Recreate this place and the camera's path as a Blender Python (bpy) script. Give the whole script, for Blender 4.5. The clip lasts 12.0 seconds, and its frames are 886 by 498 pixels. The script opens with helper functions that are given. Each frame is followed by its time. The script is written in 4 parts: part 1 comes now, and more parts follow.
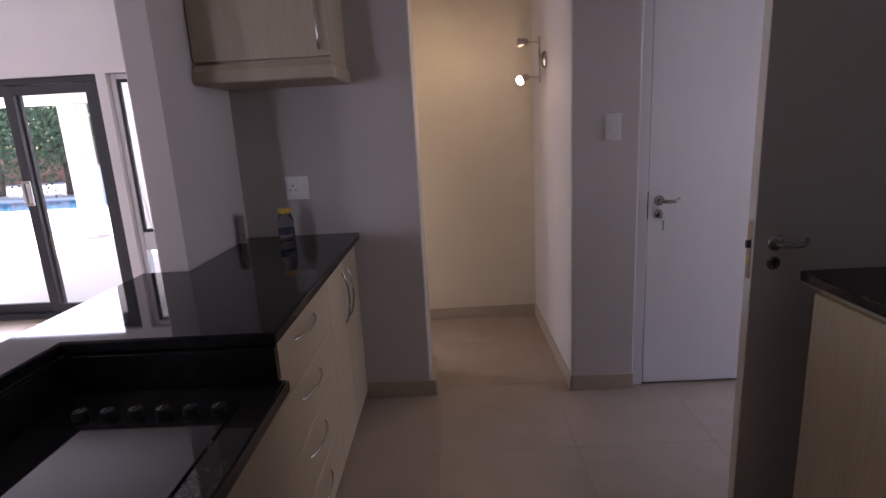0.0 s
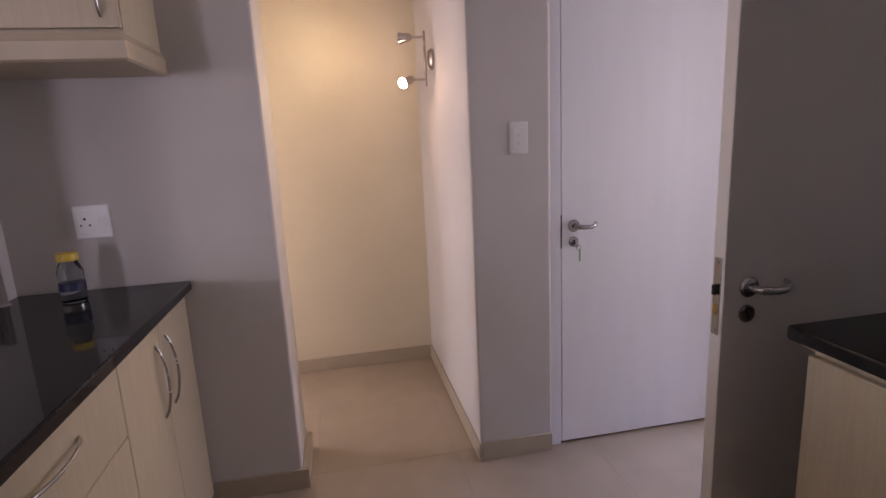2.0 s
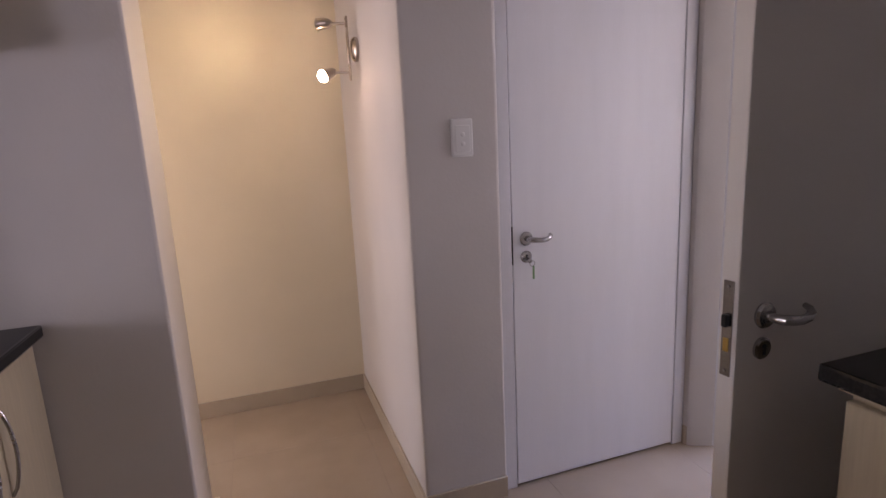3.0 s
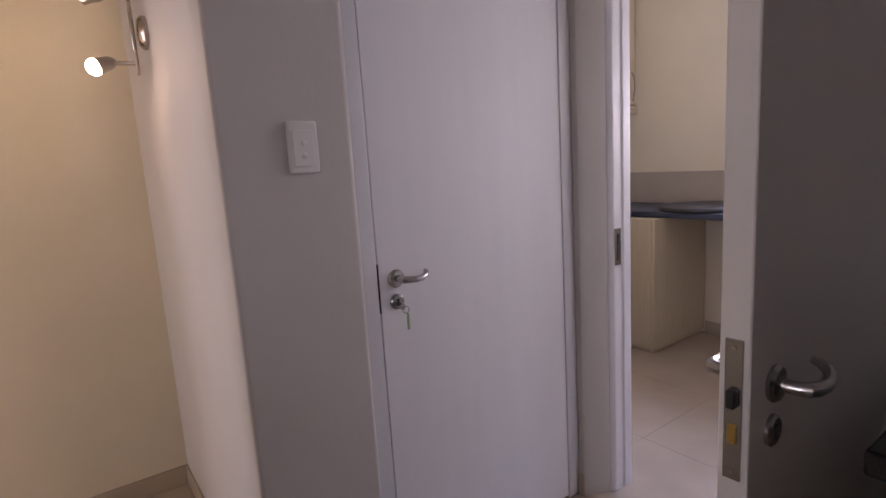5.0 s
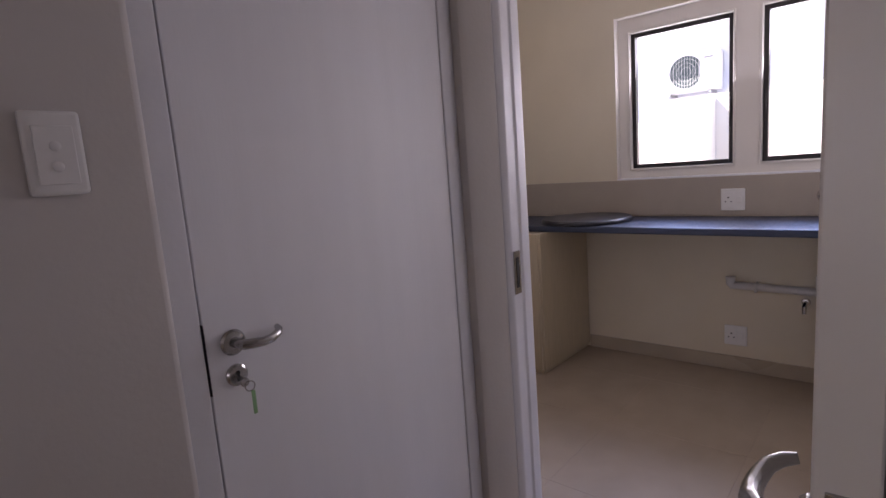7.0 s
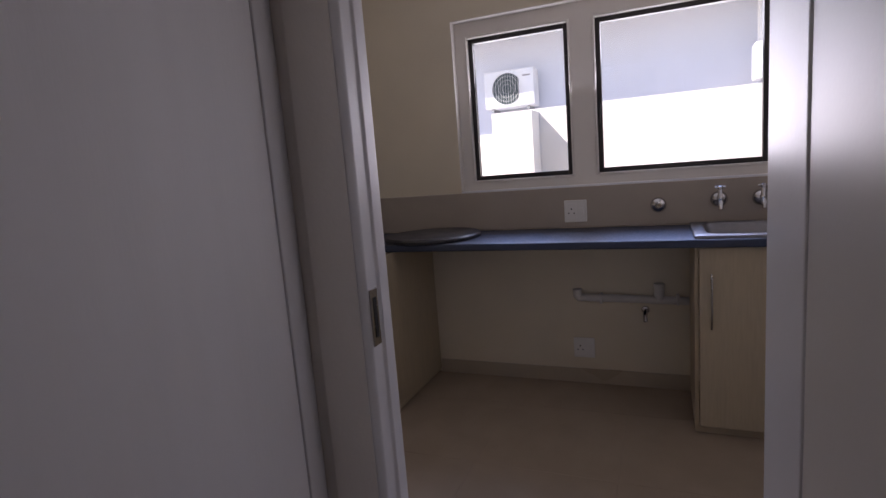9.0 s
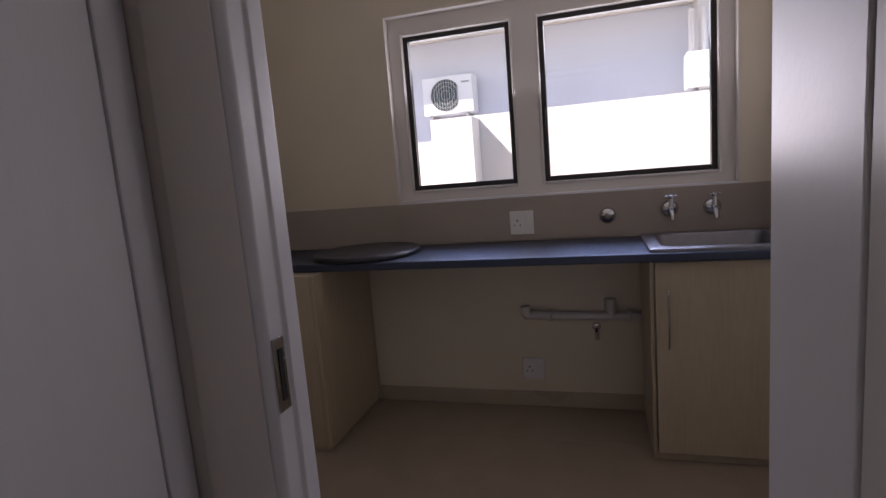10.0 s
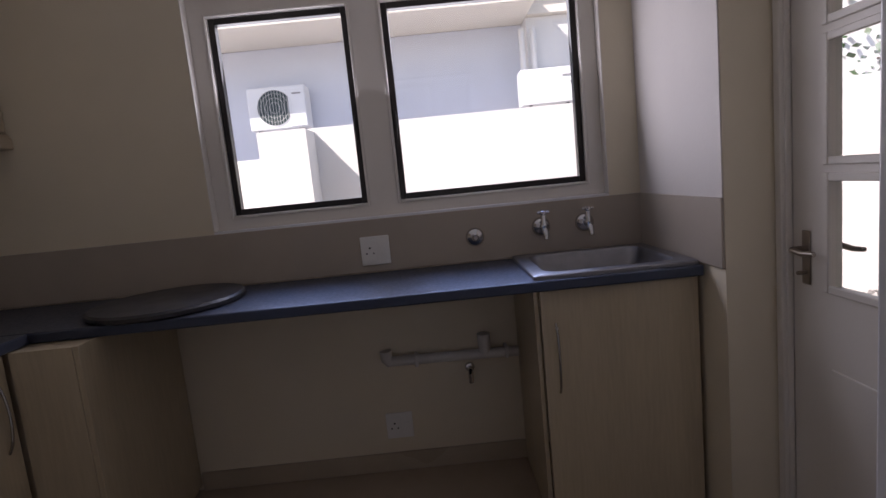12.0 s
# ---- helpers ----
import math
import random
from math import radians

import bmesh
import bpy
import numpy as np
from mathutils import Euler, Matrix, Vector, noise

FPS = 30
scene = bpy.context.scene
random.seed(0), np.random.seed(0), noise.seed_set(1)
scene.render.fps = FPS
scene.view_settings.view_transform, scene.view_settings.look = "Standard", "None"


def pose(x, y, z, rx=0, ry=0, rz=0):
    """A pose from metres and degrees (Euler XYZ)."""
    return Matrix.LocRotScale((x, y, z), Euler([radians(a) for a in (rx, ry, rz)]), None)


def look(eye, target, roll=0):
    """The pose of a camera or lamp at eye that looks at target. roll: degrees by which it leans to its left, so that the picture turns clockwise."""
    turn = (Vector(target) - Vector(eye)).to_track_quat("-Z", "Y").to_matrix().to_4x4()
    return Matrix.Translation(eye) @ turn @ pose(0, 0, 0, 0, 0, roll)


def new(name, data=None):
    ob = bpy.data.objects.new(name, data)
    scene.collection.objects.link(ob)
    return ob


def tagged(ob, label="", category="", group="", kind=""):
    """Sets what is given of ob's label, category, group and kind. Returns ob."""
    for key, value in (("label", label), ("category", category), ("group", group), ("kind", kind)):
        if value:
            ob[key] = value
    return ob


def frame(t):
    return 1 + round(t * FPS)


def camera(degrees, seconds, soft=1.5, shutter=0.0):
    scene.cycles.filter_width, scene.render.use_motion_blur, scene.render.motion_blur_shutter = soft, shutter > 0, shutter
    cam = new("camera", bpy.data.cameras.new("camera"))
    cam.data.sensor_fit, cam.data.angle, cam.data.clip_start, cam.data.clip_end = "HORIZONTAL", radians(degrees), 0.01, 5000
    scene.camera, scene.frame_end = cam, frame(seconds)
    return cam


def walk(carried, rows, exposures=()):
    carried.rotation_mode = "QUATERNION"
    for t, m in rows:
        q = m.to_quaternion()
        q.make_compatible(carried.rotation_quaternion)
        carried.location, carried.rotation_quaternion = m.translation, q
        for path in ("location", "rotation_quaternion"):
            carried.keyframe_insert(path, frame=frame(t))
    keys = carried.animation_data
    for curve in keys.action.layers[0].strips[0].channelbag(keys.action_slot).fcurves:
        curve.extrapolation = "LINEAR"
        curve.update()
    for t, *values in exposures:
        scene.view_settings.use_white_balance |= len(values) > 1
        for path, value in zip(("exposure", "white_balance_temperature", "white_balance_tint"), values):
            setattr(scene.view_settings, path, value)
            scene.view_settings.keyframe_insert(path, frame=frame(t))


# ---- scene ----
cam = camera(79.39, 12.0)
# seconds, eye x y z in metres, tilt, roll and heading in degrees
ROWS = [
    (0, 0.000, 0.000, 1.404, 77.09, 3.01, 0.51),
    (0.5, 0.019, 0.146, 1.393, 77.43, 2.78, -2.77),
    (1, 0.044, 0.291, 1.379, 77.77, 2.74, -5.38),
    (1.5, 0.060, 0.431, 1.362, 78.04, 2.65, -7.84),
    (2, 0.076, 0.600, 1.371, 78.32, 2.74, -11.51),
    (2.5, 0.083, 0.758, 1.348, 78.67, 2.71, -15.72),
    (3, 0.130, 0.935, 1.342, 78.89, 2.83, -19.29),
    (3.5, 0.172, 1.064, 1.338, 79.20, 2.94, -22.94),
    (5.5, 0.353, 1.462, 1.301, 81.04, 3.77, -40.02),
    (6, 0.434, 1.544, 1.301, 81.15, 3.92, -43.05),
    (6.5, 0.485, 1.591, 1.296, 81.22, 3.97, -46.02),
    (7, 0.543, 1.658, 1.296, 81.41, 4.24, -49.66),
    (9, 0.859, 1.923, 1.292, 81.45, 4.43, -67.89),
    (9.5, 0.983, 1.958, 1.302, 81.53, 4.58, -71.12),
    (10, 1.119, 1.997, 1.295, 81.80, 4.61, -74.23),
    (10.5, 1.250, 2.050, 1.288, 81.98, 4.65, -77.81),
    (11, 1.393, 2.102, 1.289, 82.13, 5.14, -83.11),
    (11.5, 1.487, 2.121, 1.280, 82.27, 5.50, -87.83),
    (12, 1.621, 2.112, 1.280, 82.39, 5.62, -91.35),
]
# seconds, stops, white balance kelvin and tint
EXPOSURES = [(0.0, 1.9, 6350, 36), (1.5, 2.66, 6700, 38), (2.25, 2.76, 6720, 37), (3.5, 2.56, 6750, 36), (5.5, 2.31, 6720, 35), (6.5, 2.01, 6700, 35), (9.0, 0.90, 6650, 31), (10.0, 0.74, 6800, 31), (11.0, 0.68, 6800, 30), (12.0, 0.50, 6620, 29)]
walk(cam, [(t, pose(x, y, z, rx, ry, rz)) for t, x, y, z, rx, ry, rz in ROWS], EXPOSURES)

# ---- world and sun ----
SUN_EL, SUN_AZ = radians(43), radians(-40)   # azimuth counted from +y towards +x
world = bpy.data.worlds.new("sky")
scene.world = world
world.use_nodes = True
wn = world.node_tree.nodes
sky = wn.new("ShaderNodeTexSky")
sky.sky_type, sky.sun_disc = "NISHITA", False
sky.sun_elevation, sky.sun_rotation = SUN_EL, SUN_AZ
wn["Background"].inputs["Strength"].default_value = 0.15
world.node_tree.links.new(sky.outputs["Color"], wn["Background"].inputs["Color"])
sun_data = bpy.data.lights.new("sun", "SUN")
sun_data.energy, sun_data.angle, sun_data.color = 5.0, radians(0.5), (1.0, 0.95, 0.88)
sun = new("sun", sun_data)
sun_dir = Vector((math.sin(SUN_AZ) * math.cos(SUN_EL), math.cos(SUN_AZ) * math.cos(SUN_EL), math.sin(SUN_EL)))
sun.matrix_world = look(sun_dir * 30, (0, 0, 0))


def window_light(name, centre, target, w, h, watts, colour, spread=180):
    """Daylight entering by an opening; one call is an added passage fill."""
    d = bpy.data.lights.new(name, "AREA")
    d.shape, d.size, d.size_y, d.energy, d.color = "RECTANGLE", w, h, watts, colour
    d.spread = radians(spread)
    ob = new(name, d)
    ob.matrix_world = look(centre, target)
    return ob


window_light("daylight_sliding_door", (-3.8, 4.17, 1.1), (-3.8, 0, 1.1), 2.05, 1.7, 24, (0.80, 0.89, 1.0))
window_light("daylight_west_window", (-6.95, 1.2, 1.5), (0, 1.2, 1.5), 1.6, 1.3, 0.9, (0.80, 0.89, 1.0), 60)
window_light("daylight_south_door", (-4.1, -6.45, 1.2), (-0.6, 2.6, 1.2), 0.9, 1.8, 12, (0.74, 0.82, 1.0))
window_light("daylight_west_door", (-6.95, -5.2, 1.2), (0.9, 2.6, 1.2), 1.2, 1.8, 12, (0.78, 0.85, 1.0))
window_light("daylight_laundry_window", (3.92, 2.2, 1.62), (0, 2.2, 2.8), 1.5, 0.8, 8.2, (0.84, 0.91, 1.0), 180)
window_light("skylight_laundry_window", (4.03, 2.2, 1.66), (3.33, 2.2, 1.02), 1.6, 0.9, 1.3, (0.34, 0.54, 1.0), 50)   # strip of blue sky between the eaves
window_light("daylight_back_door", (2.8, 1.062, 1.4), (2.8, 4, 1.4), 0.5, 1.0, 0.10, (0.80, 0.89, 1.0))
# added fill that brightens the passage, no source known there
window_light("passage_fill", (-0.99, 3.36, 1.05), (1, 3.36, 1.05), 0.64, 1.9, 0.7, (1.0, 0.92, 0.76))


# ---- materials ----
def material(name, colour, rough=0.5, metal=0.0, grain=0.0, scale=8.0, bump=0.0, bump_scale=60.0, stretch=(1, 1, 1),
             coat=0.0, dark=None, spread=0.0, spec=0.5, object_space=False):
    """A procedural surface: colour varied by large patches and fine grain, with relief."""
    m = bpy.data.materials.new(name)
    m.use_nodes = True
    nt = m.node_tree
    b = nt.nodes["Principled BSDF"]
    b.inputs["Base Color"].default_value = (*colour, 1)
    b.inputs["Roughness"].default_value, b.inputs["Metallic"].default_value = rough, metal
    b.inputs["Coat Weight"].default_value = coat
    b.inputs["Specular IOR Level"].default_value = spec
    link = nt.links.new
    geo = nt.nodes.new("ShaderNodeNewGeometry")
    mapping = nt.nodes.new("ShaderNodeMapping")
    mapping.inputs["Scale"].default_value = stretch
    link(geo.outputs["Position"], mapping.inputs["Vector"])
    if grain > 0:
        big = nt.nodes.new("ShaderNodeTexNoise")
        big.inputs["Scale"].default_value, big.inputs["Detail"].default_value = scale * 0.18, 3
        fine = nt.nodes.new("ShaderNodeTexNoise")
        fine.inputs["Scale"].default_value, fine.inputs["Detail"].default_value = scale, 6
        link(mapping.outputs["Vector"], big.inputs["Vector"])
        link(mapping.outputs["Vector"], fine.inputs["Vector"])
        add = nt.nodes.new("ShaderNodeMath")
        add.operation = "ADD"
        half = nt.nodes.new("ShaderNodeMath")
        half.operation, half.inputs[1].default_value = "MULTIPLY", 0.7
        link(big.outputs["Fac"], half.inputs[0])
        link(half.outputs[0], add.inputs[0])
        link(fine.outputs["Fac"], add.inputs[1])
        last = add.outputs[0]
        if spread > 0:
            info = nt.nodes.new("ShaderNodeObjectInfo")
            sp = nt.nodes.new("ShaderNodeMath")
            sp.operation, sp.inputs[1].default_value = "MULTIPLY_ADD", spread
            link(info.outputs["Random"], sp.inputs[0])
            link(last, sp.inputs[2])
            last = sp.outputs[0]
        ramp = nt.nodes.new("ShaderNodeMapRange")
        ramp.interpolation_type = "SMOOTHSTEP"
        ramp.inputs["From Min"].default_value, ramp.inputs["From Max"].default_value = 0.5, 1.2 + spread
        link(last, ramp.inputs["Value"])
        mix = nt.nodes.new("ShaderNodeMix")
        mix.data_type = "RGBA"
        low = dark or tuple(c * (1 - grain) for c in colour)
        mix.inputs["A"].default_value, mix.inputs["B"].default_value = (*low, 1), (*colour, 1)
        link(ramp.outputs["Result"], mix.inputs["Factor"])
        link(mix.outputs["Result"], b.inputs["Base Color"])
        rr = nt.nodes.new("ShaderNodeMapRange")
        rr.interpolation_type = "SMOOTHSTEP"
        rr.inputs["From Min"].default_value, rr.inputs["From Max"].default_value = 0.2, 0.8
        rr.inputs["To Min"].default_value, rr.inputs["To Max"].default_value = rough * 0.85, min(1, rough * 1.2)
        link(big.outputs["Fac"], rr.inputs["Value"])
        link(rr.outputs["Result"], b.inputs["Roughness"])
    if bump > 0:
        n = nt.nodes.new("ShaderNodeTexNoise")
        n.inputs["Scale"].default_value, n.inputs["Detail"].default_value = bump_scale, 4
        link(mapping.outputs["Vector"], n.inputs["Vector"])
        bp = nt.nodes.new("ShaderNodeBump")
        bp.inputs["Strength"].default_value, bp.inputs["Distance"].default_value = bump, 0.004
        link(n.outputs["Fac"], bp.inputs["Height"])
        link(bp.outputs["Normal"], b.inputs["Normal"])
    return m


def glowing(name, colour, strength):
    m = bpy.data.materials.new(name)
    m.use_nodes = True
    b = m.node_tree.nodes["Principled BSDF"]
    b.inputs["Base Color"].default_value = (*colour, 1)
    b.inputs["Emission Color"].default_value = (*colour, 1)
    b.inputs["Emission Strength"].default_value = strength
    return m


def glass(name, tint=(1, 1, 1), rough=0.0):
    m = bpy.data.materials.new(name)
    m.use_nodes = True
    b = m.node_tree.nodes["Principled BSDF"]
    b.inputs["Base Color"].default_value = (*tint, 1)
    b.inputs["Transmission Weight"].default_value, b.inputs["Roughness"].default_value = 1.0, rough
    b.inputs["IOR"].default_value = 1.45
    return m


def thin_glass(name):
    """A flat pane: clear, with a mirror's share of light at its face."""
    m = bpy.data.materials.new(name)
    m.use_nodes = True
    nt = m.node_tree
    nt.nodes.remove(nt.nodes["Principled BSDF"])
    clear, gloss, mix, facing = (nt.nodes.new("ShaderNode" + k) for k in ("BsdfTransparent", "BsdfGlossy", "MixShader", "LayerWeight"))
    power, share = nt.nodes.new("ShaderNodeMath"), nt.nodes.new("ShaderNodeMath")
    power.operation, power.inputs[1].default_value = "POWER", 5.0
    share.operation = "MULTIPLY_ADD"
    share.inputs[1].default_value, share.inputs[2].default_value = 0.85, 0.04
    clear.inputs["Color"].default_value = (0.95, 0.97, 0.96, 1)
    gloss.inputs["Roughness"].default_value = 0.0
    facing.inputs["Blend"].default_value = 0.5
    nt.links.new(facing.outputs["Facing"], power.inputs[0])
    nt.links.new(power.outputs[0], share.inputs[0])
    nt.links.new(share.outputs[0], mix.inputs[0])
    nt.links.new(clear.outputs[0], mix.inputs[1])
    nt.links.new(gloss.outputs[0], mix.inputs[2])
    nt.links.new(mix.outputs[0], nt.nodes["Material Output"].inputs["Surface"])
    return m


WALL = material("wall_paint", (0.60, 0.565, 0.53), 0.62, grain=0.07, scale=3, bump=0.12, bump_scale=90)
CREAM = material("cream_paint", (0.73, 0.645, 0.485), 0.6, grain=0.07, scale=3, bump=0.12, bump_scale=90)
LAUNDRY = material("laundry_paint", (0.715, 0.64, 0.495), 0.6, grain=0.07, scale=3, bump=0.12, bump_scale=90)
# tone for unseen walls, dark and warm to dim the bounced light
BOUNCE_DIM = material("bounce_dimming_paint", (0.34, 0.26, 0.16), 0.65, grain=0.07, scale=3, bump=0.12, bump_scale=90)
LIVING = material("living_room_paint", (0.80, 0.77, 0.75), 0.6, grain=0.05, scale=3, bump=0.12, bump_scale=90)
CEIL = material("ceiling_paint", (0.78, 0.77, 0.74), 0.8, grain=0.04, scale=3, bump=0.05)
WHITE = material("white_gloss_paint", (0.74, 0.74, 0.76), 0.38, grain=0.04, scale=4, bump=0.08, bump_scale=70)
SATIN = material("white_satin_paint", (0.81, 0.81, 0.83), 0.52, grain=0.05, scale=5, stretch=(3, 3, 0.4), bump=0.06, bump_scale=70)
ROLLED = material("white_roller_paint", (0.74, 0.715, 0.68), 0.32, grain=0.04, scale=4, bump=0.05, bump_scale=110)
FRAMEW = material("warm_white_paint", (0.74, 0.70, 0.64), 0.40, grain=0.05, scale=5, bump=0.08, bump_scale=70)
PLASTIC = material("white_plastic", (0.78, 0.77, 0.74), 0.35, grain=0.03, scale=10)
TILE = material("porcelain_tile", (0.415, 0.332, 0.252), 0.22, grain=0.14, scale=5, spread=0.04, bump=0.02)
GROUT = material("grout", (0.385, 0.308, 0.234), 0.85, grain=0.2, scale=30)
SKIRT = material("skirting_tile", (0.47, 0.39, 0.29), 0.3, grain=0.12, scale=6, spread=0.1)
MAPLE = material("maple_laminate", (0.525, 0.44, 0.305), 0.38, grain=0.14, scale=16, stretch=(6, 6, 0.5), bump=0.04, bump_scale=25)
EDGE = material("maple_edge", (0.48, 0.395, 0.275), 0.4, grain=0.1, scale=16)
GRANITE = material("black_granite", (0.026, 0.025, 0.026), 0.035, grain=0.6, scale=180, dark=(0.010, 0.010, 0.011), spec=0.26)
WORKTOP = material("charcoal_worktop_blue_sheen", (0.044, 0.045, 0.056), 0.42, grain=0.12, scale=420, dark=(0.031, 0.032, 0.040), spec=1.0)
# the blue sky sheen is put into the specular tint
WORKTOP.node_tree.nodes["Principled BSDF"].inputs["Specular Tint"].default_value = (0.45, 0.62, 1.0, 1)
STEEL = material("brushed_steel", (0.46, 0.45, 0.44), 0.24, 1.0, grain=0.15, scale=30, stretch=(1, 1, 12))
CHROME = material("chrome", (0.56, 0.56, 0.57), 0.10, 1.0)
BRONZE = material("dark_bronze_aluminium", (0.030, 0.026, 0.024), 0.35, 0.3, grain=0.2, scale=20)
BLACK = material("black_recess", (0.01, 0.01, 0.01), 0.5)
GLASS = thin_glass("clear_pane")


# ---- mesh helpers ----
OFFSET = {}


def thing(name, base, label, category, group="", kind=""):
    ob = new(name)
    ob.location = base
    OFFSET[ob] = Vector(base)
    return tagged(ob, label, category, group, kind)


def mesh_from(bm, name, mat, smooth=False):
    me = bpy.data.meshes.new(name)
    bm.normal_update()
    broad = []
    bm.edges.index_update()
    if smooth:
        for f in bm.faces:
            if max(abs(c) for c in f.normal) > 0.9995 and f.calc_area() > 0.0004 and (len(f.verts) > 8 or sorted(e.calc_length() for e in f.edges)[-3] > 0.016):
                broad += [e.index for e in f.edges]
    bm.to_mesh(me)
    bm.free()
    for m in (mat if isinstance(mat, (list, tuple)) else [mat]):
        me.materials.append(m)
    if smooth:
        me.polygons.foreach_set("use_smooth", [True] * len(me.polygons))
        me.set_sharp_from_angle(angle=radians(38))
        for i in broad:      # broad flat faces keep their true normal beside rounded edges
            me.edges[i].use_edge_sharp = True
    return me


def part(name, bm, mat, parent=None, label="", smooth=True):
    """One mesh; bm is in the coordinates in which the parent's base was given."""
    off = OFFSET.get(parent, Vector((0, 0, 0)))
    bmesh.ops.translate(bm, verts=bm.verts, vec=-off)
    ob = new(name, mesh_from(bm, name, mat, smooth))
    if parent:
        ob.parent = parent
    OFFSET[ob] = off
    if label:
        ob["label"] = label
    return ob


def whole(name, bm, mat, label, category="", group="", kind="", smooth=True):
    return tagged(part(name, bm, mat, None, "", smooth), label, category, group, kind)


def box(x0, y0, z0, x1, y1, z1, bevel=0.0, bm=None, seg=1):
    b = bmesh.new()
    bmesh.ops.create_cube(b, size=1, matrix=Matrix.LocRotScale(((x0 + x1) / 2, (y0 + y1) / 2, (z0 + z1) / 2), None,
                                                              (abs(x1 - x0), abs(y1 - y0), abs(z1 - z0))))
    if bevel:
        bmesh.ops.bevel(b, geom=b.edges[:], offset=bevel, segments=seg, affect="EDGES", profile=0.5)
    return join(bm, b)


def join(bm, b):
    if bm is None:
        return b
    tmp = bpy.data.meshes.new("tmp")
    b.to_mesh(tmp)
    b.free()
    bm.from_mesh(tmp)
    bpy.data.meshes.remove(tmp)
    return bm


def tube(points, radius, bm=None, sides=12, caps=True):
    """A round rod along points; radius may be one number or one for each point."""
    pts = [Vector(p) for p in points]
    radii = radius if isinstance(radius, (list, tuple)) else [radius] * len(pts)
    b = bmesh.new()
    rings, side = [], None
    for i, p in enumerate(pts):
        d = (pts[min(i + 1, len(pts) - 1)] - pts[max(i - 1, 0)]).normalized()
        if side is None:
            side = d.orthogonal().normalized()
        side = (side - d * side.dot(d)).normalized()
        up = d.cross(side)
        rings.append([b.verts.new(p + (side * math.cos(a) + up * math.sin(a)) * radii[i])
                      for a in (2 * math.pi * k / sides for k in range(sides))])
    for r0, r1 in zip(rings, rings[1:]):
        for k in range(sides):
            b.faces.new((r0[k], r0[(k + 1) % sides], r1[(k + 1) % sides], r1[k]))
    if caps:
        b.faces.new(rings[0][::-1])
        b.faces.new(rings[-1])
    bmesh.ops.recalc_face_normals(b, faces=b.faces[:])
    return join(bm, b)


def turned(profile, centre, axis="z", bm=None, sides=32):
    """A lathed body: profile rows of (radius, height) along the axis from centre."""
    m = {"z": Matrix(), "x": Matrix.Rotation(radians(90), 4, "Y"), "-x": Matrix.Rotation(radians(-90), 4, "Y"),
         "y": Matrix.Rotation(radians(-90), 4, "X"), "-y": Matrix.Rotation(radians(90), 4, "X")}[axis]
    b = bmesh.new()
    rings = [[b.verts.new((r * math.cos(2 * math.pi * k / sides), r * math.sin(2 * math.pi * k / sides), h)) for k in range(sides)]
             for r, h in profile]
    for r0, r1 in zip(rings, rings[1:]):
        for k in range(sides):
            b.faces.new((r0[k], r0[(k + 1) % sides], r1[(k + 1) % sides], r1[k]))
    b.faces.new(rings[0][::-1])
    b.faces.new(rings[-1])
    bmesh.ops.recalc_face_normals(b, faces=b.faces[:])
    bmesh.ops.transform(b, matrix=Matrix.Translation(centre) @ m, verts=b.verts)
    return join(bm, b)


def arc_bow(a, b, out, n=13):
    """Points of a bow handle from a to b that stands off by the vector out."""
    a, b, out = Vector(a), Vector(b), Vector(out)
    return [a.lerp(b, i / (n - 1)) + out * math.sin(math.pi * i / (n - 1)) ** 0.6 for i in range(n)]


